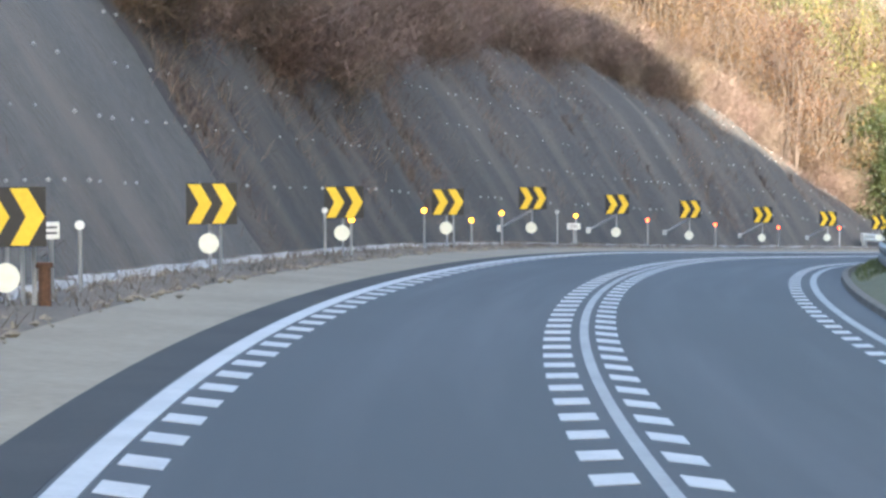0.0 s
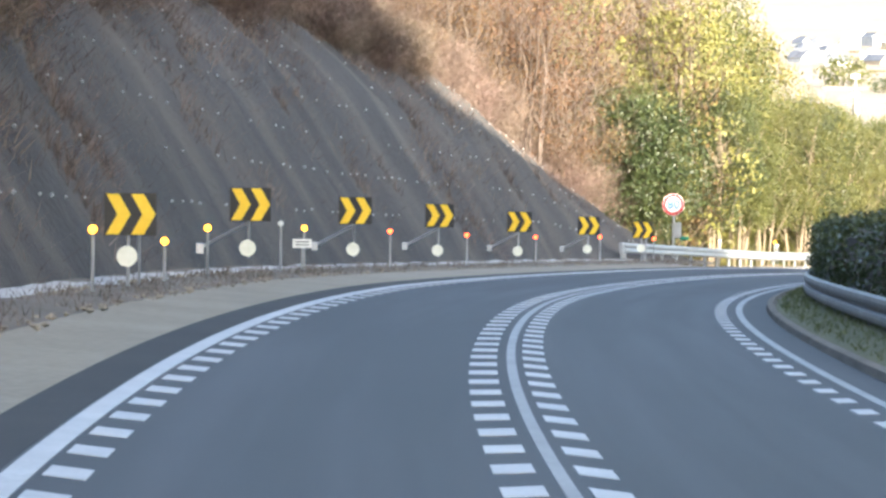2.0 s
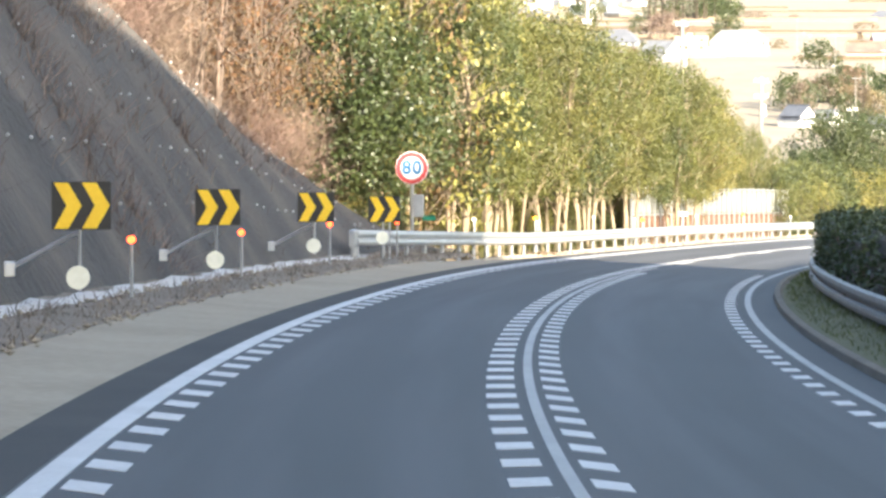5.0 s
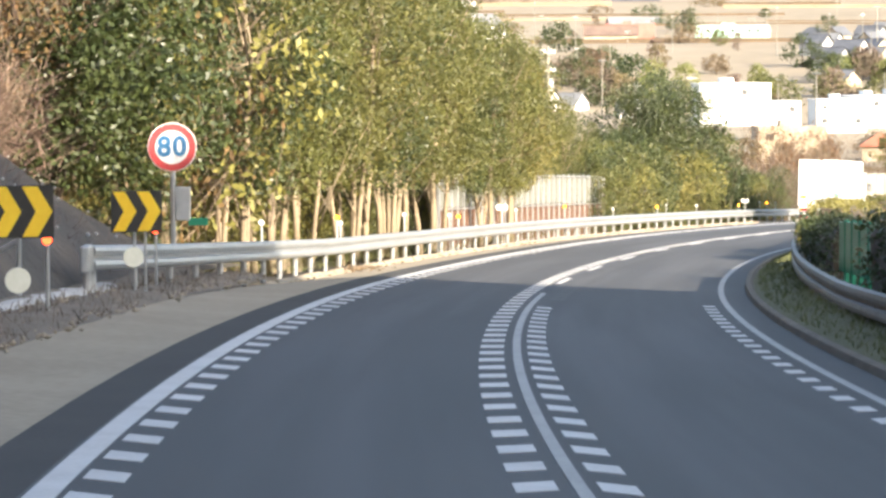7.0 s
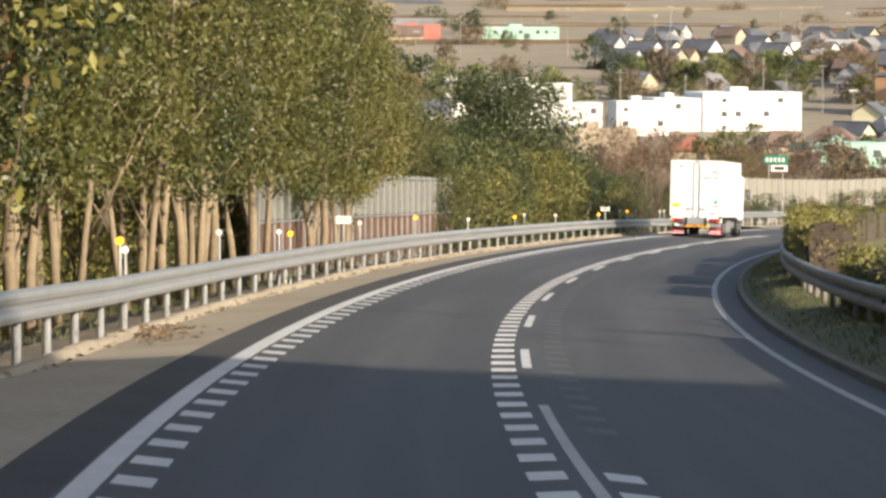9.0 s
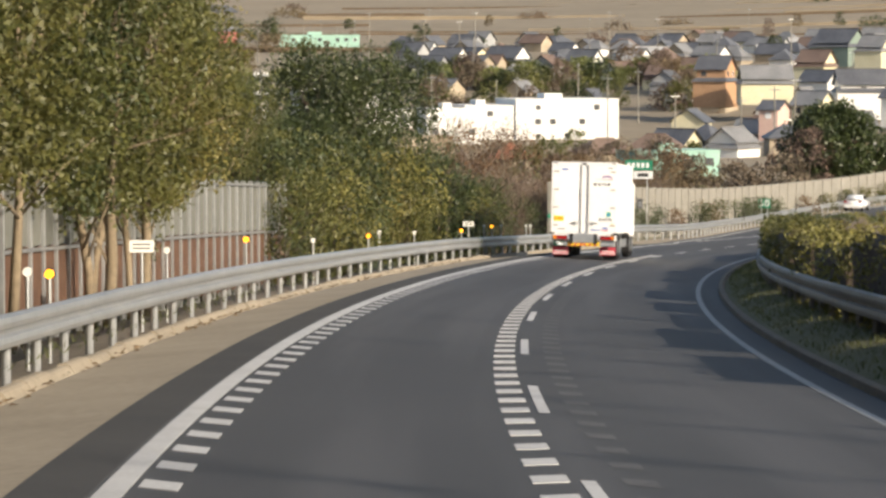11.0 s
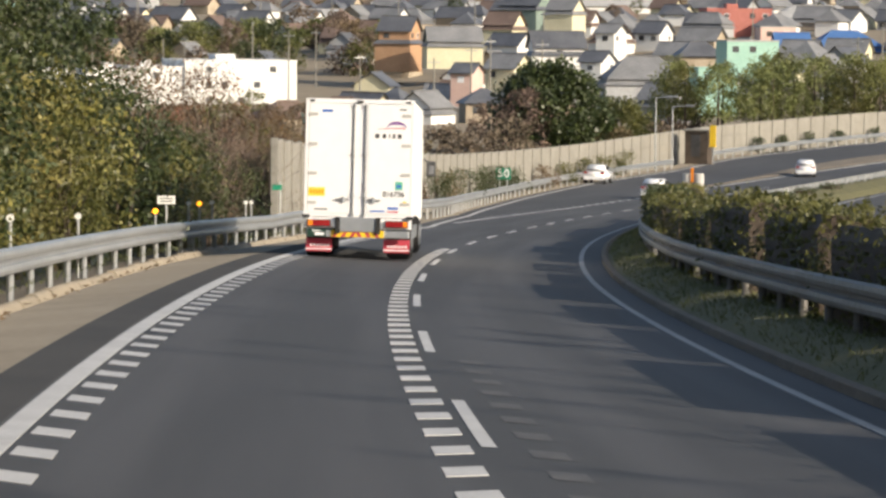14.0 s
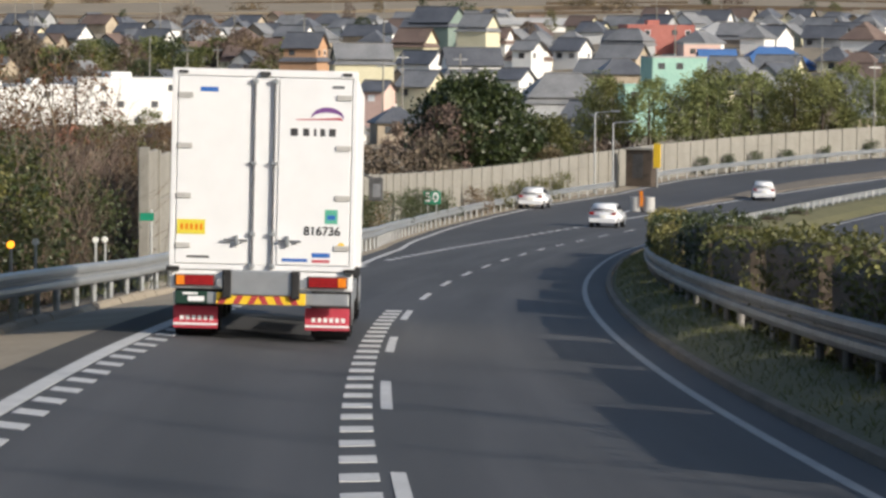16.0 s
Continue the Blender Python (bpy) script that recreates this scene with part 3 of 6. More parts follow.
def marker(s, d, h, lamp=None, label=""):
    e = thing("marker_post", on_road(s, d), label or "slim grey steel marker post", "marker post", "marker posts")
    part("pole", rod((0, 0, -0.5), (0, 0, h), 0.028), galvanised, e)
    if lamp:
        part("lamp", disc(0.06, -0.05, 0.03, h + 0.04), lamp, e, "lit round warning lamp")
        part("housing", disc(0.075, 0.03, 0.07, h + 0.04), paint_black, e)
    else:
        part("reflector", disc(0.06, -0.03, 0.02, h + 0.03), disc_white, e, "round white reflector")
    return e


for s, h, c in ((70.6, 0.74, lamp_amber), (81.1, 0.95, lamp_amber), (88.5, 0.72, lamp_amber), (93.5, 0.94, lamp_amber), (106.4, 0.98, lamp_amber), (119.7, 0.98, lamp_red), (133.0, 0.94, lamp_red), (146.0, 0.92, lamp_red), (159.0, 0.98, lamp_red), (170.5, 0.98, lamp_red), (198.4, 1.02, lamp_amber), (223.9, 0.84, lamp_amber), (250.9, 1.0, lamp_amber), (278.3, 0.82, lamp_amber), (305.2, 0.78, lamp_amber), (314.9, 0.91, lamp_amber)):
    marker(s, -6.33, h, c, "grey marker post with a lit warning lamp")
for s, h in ((41.8, 0.88), (67.1, 0.96), (103.1, 1.07), (185.4, 1.0), (199.1, 0.88), (211.9, 1.02), (221.9, 0.92), (238, 0.96), (264.8, 0.84), (281.3, 0.91), (291.1, 0.82), (312.5, 0.94), (318, 0.94), (326.5, 0.91), (328.0, 0.91)):
    marker(s, -6.34, h)


e = thing("rail_end", on_road(166.9, -6.95), "grey rounded end piece of the guard rail", "rail end")
part("end_cap", box(-0.06, 0.10, -0.35, 0.12, 0.36, 0.80, 0.04), galvanised, e)
part("post", rod((0, 0.0, -0.5), (0, 0.0, 0.7), 0.07), galvanised, e)

# ---- plants ----
def leaf_mesh(name, centres, radii, per, size, mat, seed, flat=1.0, aspect=0.5):
    """Many small leaves, scattered round the centres."""
    g = np.random.default_rng(seed)
    c = np.repeat(np.asarray(centres, float), per, axis=0)
    r = np.repeat(np.asarray(radii, float), per)
    n = len(c)
    v = g.normal(size=(n, 3))
    v /= np.linalg.norm(v, axis=1)[:, None]
    v[:, 2] *= flat
    p = c + v * (r * g.uniform(0.35, 1.0, n) ** 0.6)[:, None]
    a = g.normal(size=(n, 3))
    a /= np.linalg.norm(a, axis=1)[:, None]
    b = np.cross(a, g.normal(size=(n, 3)))
    b /= np.linalg.norm(b, axis=1)[:, None]
    k = size * g.uniform(0.6, 1.3, n)[:, None]
    a, b = a * k / 2, b * k * aspect / 2
    q = np.stack([p - a, p + b, p + a, p - b], 1).reshape(-1, 3)
    return mesh_of(name, q.tolist(), np.arange(4 * n).reshape(-1, 4).tolist(), [mat])


def blade_mesh(name, roots, heights, lean, width, mat, seed):
    """Thin upright blades and twigs from the roots."""
    g = np.random.default_rng(seed)
    p = np.asarray(roots, float)
    n = len(p)
    h = np.asarray(heights, float)[:, None]
    top = p + np.concatenate([g.normal(size=(n, 2)) * lean, np.ones((n, 1))], 1) * h
    side = g.normal(size=(n, 3)) * np.array([1, 1, 0.1])
    side /= np.linalg.norm(side, axis=1)[:, None]
    side *= width / 2
    q = np.stack([p - side, p + side, top + side * 0.3, top - side * 0.3], 1).reshape(-1, 3)
    return mesh_of(name, q.tolist(), np.arange(4 * n).reshape(-1, 4).tolist(), [mat])


def stem_tube(bm, pts, r0, r1, seg=7):
    rings = []
    n = len(pts)
    for i, p in enumerate(pts):
        p = Vector(p)
        ax = (Vector(pts[min(i + 1, n - 1)]) - Vector(pts[max(i - 1, 0)])).normalized()
        u = ax.orthogonal().normalized()
        w = ax.cross(u)
        r = r0 + (r1 - r0) * i / (n - 1)
        rings.append([bm.verts.new(p + (u * math.cos(6.283 * k / seg) + w * math.sin(6.283 * k / seg)) * r) for k in range(seg)])
    for a, b in zip(rings, rings[1:]):
        for k in range(seg):
            bm.faces.new((a[k], a[(k + 1) % seg], b[(k + 1) % seg], b[k]))
    bm.faces.new(rings[0][::-1])
    bm.faces.new(rings[-1])


def build_tree(name, label, height, spread, low, stems, clusters, per, leaf, leaf_mat, bark, seed, trunk_r=0.11, group="", twigs=0, twig_mat=None):
    """A trunk with limbs under a crown of small leaves in clumps, with gaps."""
    rng = random.Random(seed)
    e = thing(name, Matrix.Identity(4), label, "tree" if height > 3 else "shrub", group)
    bm = bmesh.new()
    centres, radii = [], []
    for k in range(stems):
        an = rng.uniform(0, 6.283)
        lean = rng.uniform(0.05, 0.32) if stems > 1 else rng.uniform(0.0, 0.1)
        x0, y0 = 0.22 * math.cos(an) * (stems > 1), 0.22 * math.sin(an) * (stems > 1)
        top = height * rng.uniform(0.72, 0.9)
        pts, n = [], 6
        for i in range(n):
            t = i / (n - 1)
            pts.append((x0 + math.cos(an) * lean * top * t ** 1.3 * 0.6 + rng.uniform(-0.06, 0.06) * i * 0.7, y0 + math.sin(an) * lean * top * t ** 1.3 * 0.6 + rng.uniform(-0.06, 0.06) * i * 0.7, -0.4 + (top + 0.4) * t))
        stem_tube(bm, pts, trunk_r * rng.uniform(0.7, 1.1), 0.02, 6 if height > 6.5 else 4)
        m = max(3, clusters // stems)
        for j in range(m):
            t = rng.uniform(low / height, 1.0)
            i = min(int(t * 0.95 * (n - 1)), n - 2)
            base = Vector(pts[i]).lerp(Vector(pts[i + 1]), rng.random())
            w = spread * (0.35 + 0.75 * math.sin(math.pi * min(1, 0.12 + 0.86 * (t * height - low) / (height - low + 0.01))))
            a2 = rng.uniform(0, 6.283)
            rr = w * math.sqrt(rng.uniform(0.12, 1.0))
            c = Vector((base.x + rr * math.cos(a2), base.y + rr * math.sin(a2), t * height + rng.uniform(-0.3, 0.3)))
            centres.append(c)
            radii.append(rng.uniform(0.35, 0.75) * spread ** 0.5 * 0.8)
            if j % 4 == 0 and rr > 0.3:
                mid = base.lerp(c, 0.55) + Vector((0, 0, -0.12))
                stem_tube(bm, [base - Vector((0, 0, 0.35)), mid, c], trunk_r * 0.33, 0.008, 3)
    trunk = part("trunk", bm, bark, e, "pale bare trunks" if bark is bark_pale else "", True)
    if stems > 4:
        trunk["kind"] = "stuff"
    crown = new("crown", leaf_mesh("crown", centres, radii, per, leaf, leaf_mat, seed))
    crown.parent = e
    if twigs:
        g = np.random.default_rng(seed + 9)
        idx = g.integers(0, len(centres), twigs)
        roots = np.array([tuple(centres[i]) for i in idx]) + g.normal(size=(twigs, 3)) * 0.35 - np.array([0, 0, 0.3])
        o = new("twig_mass", blade_mesh("twig_mass", roots, g.uniform(0.4, 1.1, twigs) * (0.6 if twig_mat else 1.0), 1.6 if twig_mat else 0.7, 0.025, twig_mat or twig_grey, seed + 5))
        o.parent = e
        o["kind"] = "stuff"
    return e


def plant(proto, s, d, scale=1.0, h=-0.25, rng=random):
    k = scale * rng.uniform(0.92, 1.08)
    return copy_thing(proto, Matrix.Translation(at(s, d, h)) @ pose(0, 0, 0, 0, 0, rng.uniform(0, 360)) @ Matrix.Diagonal((k, k, scale * rng.uniform(0.95, 1.05), 1)))


rng = random.Random(21)
TALL = [build_tree("evergreen_tree", "tall olive-green broadleaf tree with pale slender trunks", 8.6, 1.9, 2.3, 2, 84, 165, 0.118, (leaf_olive, leaf_olive, leaf_dark, leaf_yellow)[i % 4], bark_pale, 40 + i, 0.12, "roadside trees") for i in range(6)]
ROUND = [build_tree("evergreen_tree", "dense dark-green round-headed tree", 7.0, 3.0, 1.6, 2, 130, 175, 0.15, leaf_dark, bark_dark, 60 + i, 0.16, "dark trees") for i in range(2)]
BUSH = [build_tree("roadside_shrub", "bushy olive and yellowish roadside shrub", 3.4, 1.35, 0.25, 3, 46, 66, 0.125, (leaf_olive, leaf_yellow, leaf_dark)[i], bark_dark, 70 + i, 0.05, "roadside shrubs") for i in range(3)]
BROWN = [build_tree("winter_tree", "leafless reddish-brown winter tree with a few dead leaves", 6.2, 2.2, 1.0, 3, 42, 42, 0.13, leaf_russet, twig_grey, 80 + i, 0.07, "winter trees on the hill", 420) for i in range(4)]
BARE = [build_tree("bare_shrub", "bare grey-brown winter shrub", 3.6, 1.5, 0.3, 5, 30, 7, 0.12, leaf_brown, twig_grey, 90 + i, 0.035, "bare shrubs", 300) for i in range(3)]
BACK = [build_tree("evergreen_tree", "olive-green broadleaf tree behind the first row", 8.6, 2.3, 1.2, 1, 60, 68, 0.15, (leaf_olive, leaf_yellow, leaf_dark)[i], bark_pale, 140 + i, 0.12, "roadside trees") for i in range(3)]
THICKET = [build_tree("thicket", "tangled reddish-brown bare brush on the cutting", 2.3, 1.5, 0.2, 6, 42, 6, 0.11, leaf_brown, twig_russet, 170 + i, 0.025, "thickets on the cutting", 1300, twig_russet) for i in range(3)]
SHADOW_TREES = [build_tree("slender_tree", "slender nearly bare tree, unseen, added to cast shadow stripes", 12.5, 0.55, 8.5, 1, 16, 14, 0.16, leaf_brown, bark_dark, 180 + i, 0.16, "slender trees across the road", 40) for i in range(2)]
protos = THICKET + SHADOW_TREES + BACK + TALL + ROUND + BUSH + BROWN + BARE


def top_of_trees(s):
    return float(np.interp(s, [178, 190, 212, 236, 250, 262, 273, 290], [7.6, 8.2, 8.8, 8.4, 7.6, 6.6, 5.0, 4.4]))


s = 185.0
while s < 276:
    plant(rng.choice(TALL), s, rng.uniform(-8.8, -7.5) if 190 < s < 254 else rng.uniform(-10.8, -9.4), top_of_trees(s) / 8.6, -0.3, rng)
    s += rng.uniform(2.2, 3.4)
for lo, hi, step in ((-13.0, -10.2, 3.4), (-19, -14, 6.0)):
    s = 188.0
    while s < 285:
        plant(rng.choice(BACK), s, rng.uniform(lo, hi), top_of_trees(s) / 8.6 * rng.uniform(0.9, 1.05), -0.8, rng)
        s += rng.uniform(0.7, 1.2) * step
for s, d, k in ((292, -10.5, 0.72), (302, -12, 1.04), (311, -11.4, 1.06), (315, -12.5, 0.8), (184, -11, 1.1), (190, -13, 1.2)):
    plant(ROUND[int(s) % 2], s, d, k, -0.6, rng)
s = 270.0
while s < 338:
    for d in (rng.uniform(-8.8, -7.4), rng.uniform(-12, -9.5)):
        plant(rng.choice(BUSH if s < 322 else BUSH[2:] * 2 + BARE), s + rng.uniform(-1, 1), d, rng.uniform(0.85, 1.2) if s < 312 else rng.uniform(0.7, 0.95), -0.4, rng)
    s += 2.3
for s in np.arange(184, 272, 3.1):
    plant(rng.choice(BUSH), s, rng.uniform(-11, -9), rng.uniform(0.45, 0.8), -0.6, rng)
s = 316.0
while s < 352:
    plant(rng.choice(BUSH[:1] + BUSH[2:] * 2 if s < 328 else BARE + BUSH[2:]), s, rng.uniform(-10.5, -7.6), rng.uniform(0.7, 0.95), -0.5, rng)
    s += 1.7

# the hill above the cutting
for k in range(270):
    s = rng.uniform(20, 262) if k % 3 else rng.uniform(150, 262)
    low = float(np.interp(s, [0, 40, 58, 66, 88, 100, 140, 160, 206], [8, 7.5, 5, 2.6, 2.8, 5.0, 4.6, 4.2, 4.5]))
    u = low + (rng.uniform(2, 50) if k % 2 or s > 200 else rng.uniform(0, 7))
    q = at(s, -7.2 - u, face_height(u) * hill_end(s, u) - 0.3)
    if u > 9:
        q.z = land(q.x, q.y) - 0.2
    m = Matrix.Translation(q) @ pose(0, 0, 0, 0, 0, rng.uniform(0, 360))
    sc = rng.uniform(0.6, 1.1) * (1.25 if s > 195 else 1.0) * (0.55 if u < low + 3 else 1.0)
    copy_thing(rng.choice(BACK[:2] + BROWN if s > 192 and k % 2 else BROWN + BARE if u > 8 or s > 150 else BARE), m @ Matrix.Diagonal((sc, sc, sc, 1)))
for s, u, h in ((176, 4.6, 0.2), (173, 6.5, 1.2), (178, 7.0, 0.4), (168, 7.5, 2.6), (181, 5.0, 0.0), (171, 10, 2.5), (165, 11, 4.0), (177, 12, 1.0), (160, 12, 5.5), (183, 9, -0.3)):
    q = at(s, -7.2 - u, face_height(u) * hill_end(s, u) - 0.3)
    if u > 9:
        q.z = land(q.x, q.y) - 0.2
    copy_thing(BROWN[s % 4], Matrix.Translation(q) @ pose(0, 0, 0, 0, 0, s * 37) @ Matrix.Diagonal((1.15, 1.15, 1.15, 1)))

# brush that hangs over the upper face of the cutting
for k in range(230):
    s = rng.uniform(49, 150)
    low = float(np.interp(s, [49, 62, 66, 83, 87, 96, 105, 116, 122, 137, 144, 150], [9.0, 7.5, 2.9, 2.4, 2.0, 2.9, 3.8, 4.4, 5.4, 5.0, 5.7, 5.6]))
    u = low + abs(rng.gauss(0, 2.2)) + 0.2
    q = at(s, -7.2 - u, face_height(u) * hill_end(s, u) - 0.25)
    sc = rng.uniform(0.55, 1.0)
    copy_thing(rng.choice(THICKET), Matrix.Translation(q) @ pose(0, 0, 0, 0, 0, rng.uniform(0, 360)) @ Matrix.Diagonal((sc, sc, sc, 1)))
# dry brush along the crest where the cutting runs out
for k in range(95):
    s = rng.uniform(142, 187)
    u = rng.uniform(5.0, 8.2) - 0.03 * (s - 142)
    q = at(s, -7.2 - u, face_height(u) * hill_end(s, u) - 0.25)
    sc = rng.uniform(0.4, 0.85)
    copy_thing(rng.choice(THICKET), Matrix.Translation(q) @ pose(0, 0, 0, 0, 0, rng.uniform(0, 360)) @ Matrix.Diagonal((sc, sc, sc, 1)))
# russet trees where the cutting ends
for k in range(44):
    s, u = rng.uniform(158, 188), rng.uniform(4.0, 14)
    q = at(s, -7.2 - u, face_height(u) * hill_end(s, u) - 0.3)
    if u > 9:
        q.z = land(q.x, q.y) - 0.2
    sc = rng.uniform(0.75, 1.25)
    copy_thing(rng.choice(BROWN), Matrix.Translation(q) @ pose(0, 0, 0, 0, 0, rng.uniform(0, 360)) @ Matrix.Diagonal((sc, sc, sc, 1)))

# taller woods on the shoulder of the hill behind the roadside row
for k in range(84):
    s = rng.uniform(188, 262)
    edge = float(np.interp(s, [188, 199, 228, 256, 270], [-6.5, -8.0, -13.0, -21.0, -26.0]))
    d = edge - rng.uniform(1.0, 22.0)
    q = at(s, d)
    zl = land(q.x, q.y) - 0.3
    top = q.z + float(np.interp(s, [188, 228, 262], [12.0, 13.0, 14.0])) + 0.28 * (edge - d) + rng.uniform(-2.5, 1.5)
    proto = rng.choice(BROWN + BACK[:2] + BARE[:1] if d < edge - 7 else BACK[:2] + BROWN[:1])
    sc = max((top - zl) / (8.6 if proto in BACK else 6.2 if proto in BROWN else 3.8), 0.8)
    copy_thing(proto, Matrix.Translation((q.x, q.y, zl)) @ pose(0, 0, 0, 0, 0, rng.uniform(0, 360)) @ Matrix.Diagonal((min(sc, 1.5), min(sc, 1.5), sc, 1)))

# brush behind the noise wall and down to the valley
for k in range(90):
    s = rng.uniform(352, 470)
    u = rng.uniform(3.4, 26)
    q = at(s, -EXIT(s) - 3.0 - u, -0.6 - 0.05 * u)
    sc = rng.uniform(0.8, 1.35)
    copy_thing(rng.choice(BARE + BUSH[:1]) if k % 4 else rng.choice(BROWN), Matrix.Translation(q) @ pose(0, 0, 0, 0, 0, rng.uniform(0, 360)) @ Matrix.Diagonal((sc, sc, sc * 0.9, 1)))
# unseen slender trees beyond the opposite carriageway, added to throw shadow stripes across the lanes
s = 176.0
while s < 292:
    q = at(s, rng.uniform(20.5, 22.5))
    sc = rng.uniform(1.05, 1.25)
    copy_thing(rng.choice(SHADOW_TREES), Matrix.Translation((q.x, q.y, land(q.x, q.y) - 0.3)) @ pose(0, 0, 0, 0, 0, rng.uniform(0, 360)) @ Matrix.Diagonal((1, 1, sc, 1)))
    s += rng.uniform(2.2, 7.0)
for p in protos:
    for o in (*p.children_recursive, p):
        bpy.data.objects.remove(o)

twig_dark = material("twig_dark", (0.105, 0.082, 0.07), (0.26, 0.20, 0.16), 0.9, 0.4, 5, 0, island=0.4)
# clumps of bare brush on the face of the cutting
g = np.random.default_rng(15)
roots, hs = [], []
for k in range(760):
    s, t = g.uniform(15, 170) if k % 2 else g.uniform(30, 95), g.random()
    if g.random() > 0.30 + 0.9 * noise.noise((s * 0.06, t * 0.7, 3)) + 0.35 * t + (0.30 if 66 < s < 92 else -0.6 if s <= 66 else -0.1):
        continue
    u = 0.7 + 8.0 * t
    size = g.uniform(0.25, 0.75) * (1.6 if 66 < s < 92 and t > 0.42 else 1.0)
    if face_height(u) * hill_end(s, u) < 0.9:
        continue
    for q in range(int(60 + 70 * size)):
        du, ds = g.normal() * size * 0.55, g.normal() * size * 0.7
        w = max(u + du, 0.1)
        roots.append(tuple(at(s + ds, -7.2 - w, face_height(w) * hill_end(s + ds, w) - 0.05)))
        hs.append(g.uniform(0.25, 0.9) * size)
tagged(new("slope_brush", blade_mesh("slope_brush", roots, hs, 0.75, 0.028, twig_dark, 58)), "reddish-brown bare brush in clumps on the cutting", "brush", kind="stuff")
# dry growth on the face of the cutting, weeds along the verge, grass of the reservation
g = np.random.default_rng(5)
roots, hs = [], []
while len(roots) < 30000:
    s, t = g.uniform(0, 182), g.uniform(0, 1)
    if noise.noise((s * 0.10, t * 0.8, 4)) + 0.45 * t + 0.55 * noise.noise((s * 0.9, t * 1.0, 9)) + (0.12 if 66 < s < 95 else -0.25 if s <= 66 else 0) < g.uniform(0.12, 0.75):
        continue
    u = t * 7.0
    h = face_height(u) * hill_end(s, u)
    roots.append(tuple(at(s, -7.2 - u, h - 0.12)))
    hs.append(g.uniform(0.10, 0.38))
tagged(new("slope_growth", blade_mesh("slope_growth", roots, hs, 0.9, 0.022, twig_dark, 8)), "dry twigs and grass clinging to the cutting", "dry growth", kind="stuff")
roots, hs = [], []
while len(roots) < 6500:
    s = g.uniform(5, 180)
    d = g.uniform(-7.0, -5.5)
    if noise.noise((s * 0.7, d * 1.3, 2)) < g.uniform(-0.25, 0.3):
        continue
    roots.append(tuple(at(s, d, 0.03)))
    hs.append(g.uniform(0.04, 0.20))
tagged(new("verge_weeds", blade_mesh("verge_weeds", roots, hs, 0.6, 0.022, dry_grass, 18)), "withered weeds on the dirt verge", "weeds", kind="stuff")
roots, hs = [], []
while len(roots) < 42000:
    s = g.uniform(60, 400)
    d = g.uniform(4.35, 6.4) if g.random() < 0.8 else g.uniform(-7.6, -5.8)
    if d < 0 and s < 182:
        continue
    roots.append(tuple(at(s, d, float(np.interp(d, [4.28, 4.7, 5.2, 6.3], [0.05, 0.25, 0.35, 0.37])) if d > 0 else -0.05)))
    hs.append(g.uniform(0.03, 0.11))
tagged(new("grass", blade_mesh("grass", roots, hs, 0.6, 0.022, grass_blade, 28)), "rough green and yellowed grass of the central reservation", "grass", kind="stuff")


# ---- clipped hedge of the central reservation ----
def hedge(s0, s1, top, mat, label, seed, width=1.5):
    f = 5.13 if s0 < 170 else 5.45
    e = thing("hedge", Matrix.Identity(4), label, "hedge", "hedges of the central reservation")
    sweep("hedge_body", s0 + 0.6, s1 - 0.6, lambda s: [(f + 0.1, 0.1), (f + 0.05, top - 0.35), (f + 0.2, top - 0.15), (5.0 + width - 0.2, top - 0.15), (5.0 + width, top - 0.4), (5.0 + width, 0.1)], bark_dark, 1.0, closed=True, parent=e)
    r = np.random.default_rng(seed)
    cs, rs = [], []
    n = int((s1 - s0) * 24)
    for i in range(n):
        s = r.uniform(s0, s1)
        k = r.random()
        if i % 9 == 0:
            s = (s0 + r.uniform(0.1, 0.5)) if i % 2 else (s1 - r.uniform(0.1, 0.5))
            cs.append(tuple(at(s, r.uniform(f, 4.95 + width), r.uniform(0.2, top - 0.2))))
            rs.append(0.3)
            continue
        bulge = 0.12 * noise.noise((s * 0.8, seed, 1)) + 0.1 * noise.noise((s * 2.5, seed, 5))
        if k < 0.5:
            d, h = f + bulge, r.uniform(0.15, top - 0.1)
        elif k < 0.85:
            d, h = r.uniform(f, 5.0 + width), top - 0.12 + bulge * 1.6
        else:
            d, h = 5.0 + width, r.uniform(0.2, top - 0.1)
        cs.append(tuple(at(s, d, h)))
        rs.append(r.uniform(0.12, 0.28))
    o = new("foliage", leaf_mesh("foliage", cs, rs, 14, 0.09, mat, seed, aspect=0.6))
    o.parent = e
    return e


for i in range(10):
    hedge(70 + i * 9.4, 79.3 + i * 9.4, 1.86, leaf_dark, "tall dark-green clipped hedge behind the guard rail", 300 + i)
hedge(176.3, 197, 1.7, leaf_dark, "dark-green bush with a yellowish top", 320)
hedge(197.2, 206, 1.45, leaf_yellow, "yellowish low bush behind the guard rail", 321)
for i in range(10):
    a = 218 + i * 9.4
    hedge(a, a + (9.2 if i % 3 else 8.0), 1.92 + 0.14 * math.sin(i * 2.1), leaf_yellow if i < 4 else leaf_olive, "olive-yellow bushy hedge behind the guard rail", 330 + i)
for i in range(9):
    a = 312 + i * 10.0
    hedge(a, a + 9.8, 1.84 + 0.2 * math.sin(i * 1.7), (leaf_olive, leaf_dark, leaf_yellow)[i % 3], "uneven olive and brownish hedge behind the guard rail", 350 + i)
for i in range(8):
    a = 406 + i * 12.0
    hedge(a, a + 4.5, 0.75, leaf_dark, "low dark bush on the central reservation", 370 + i)

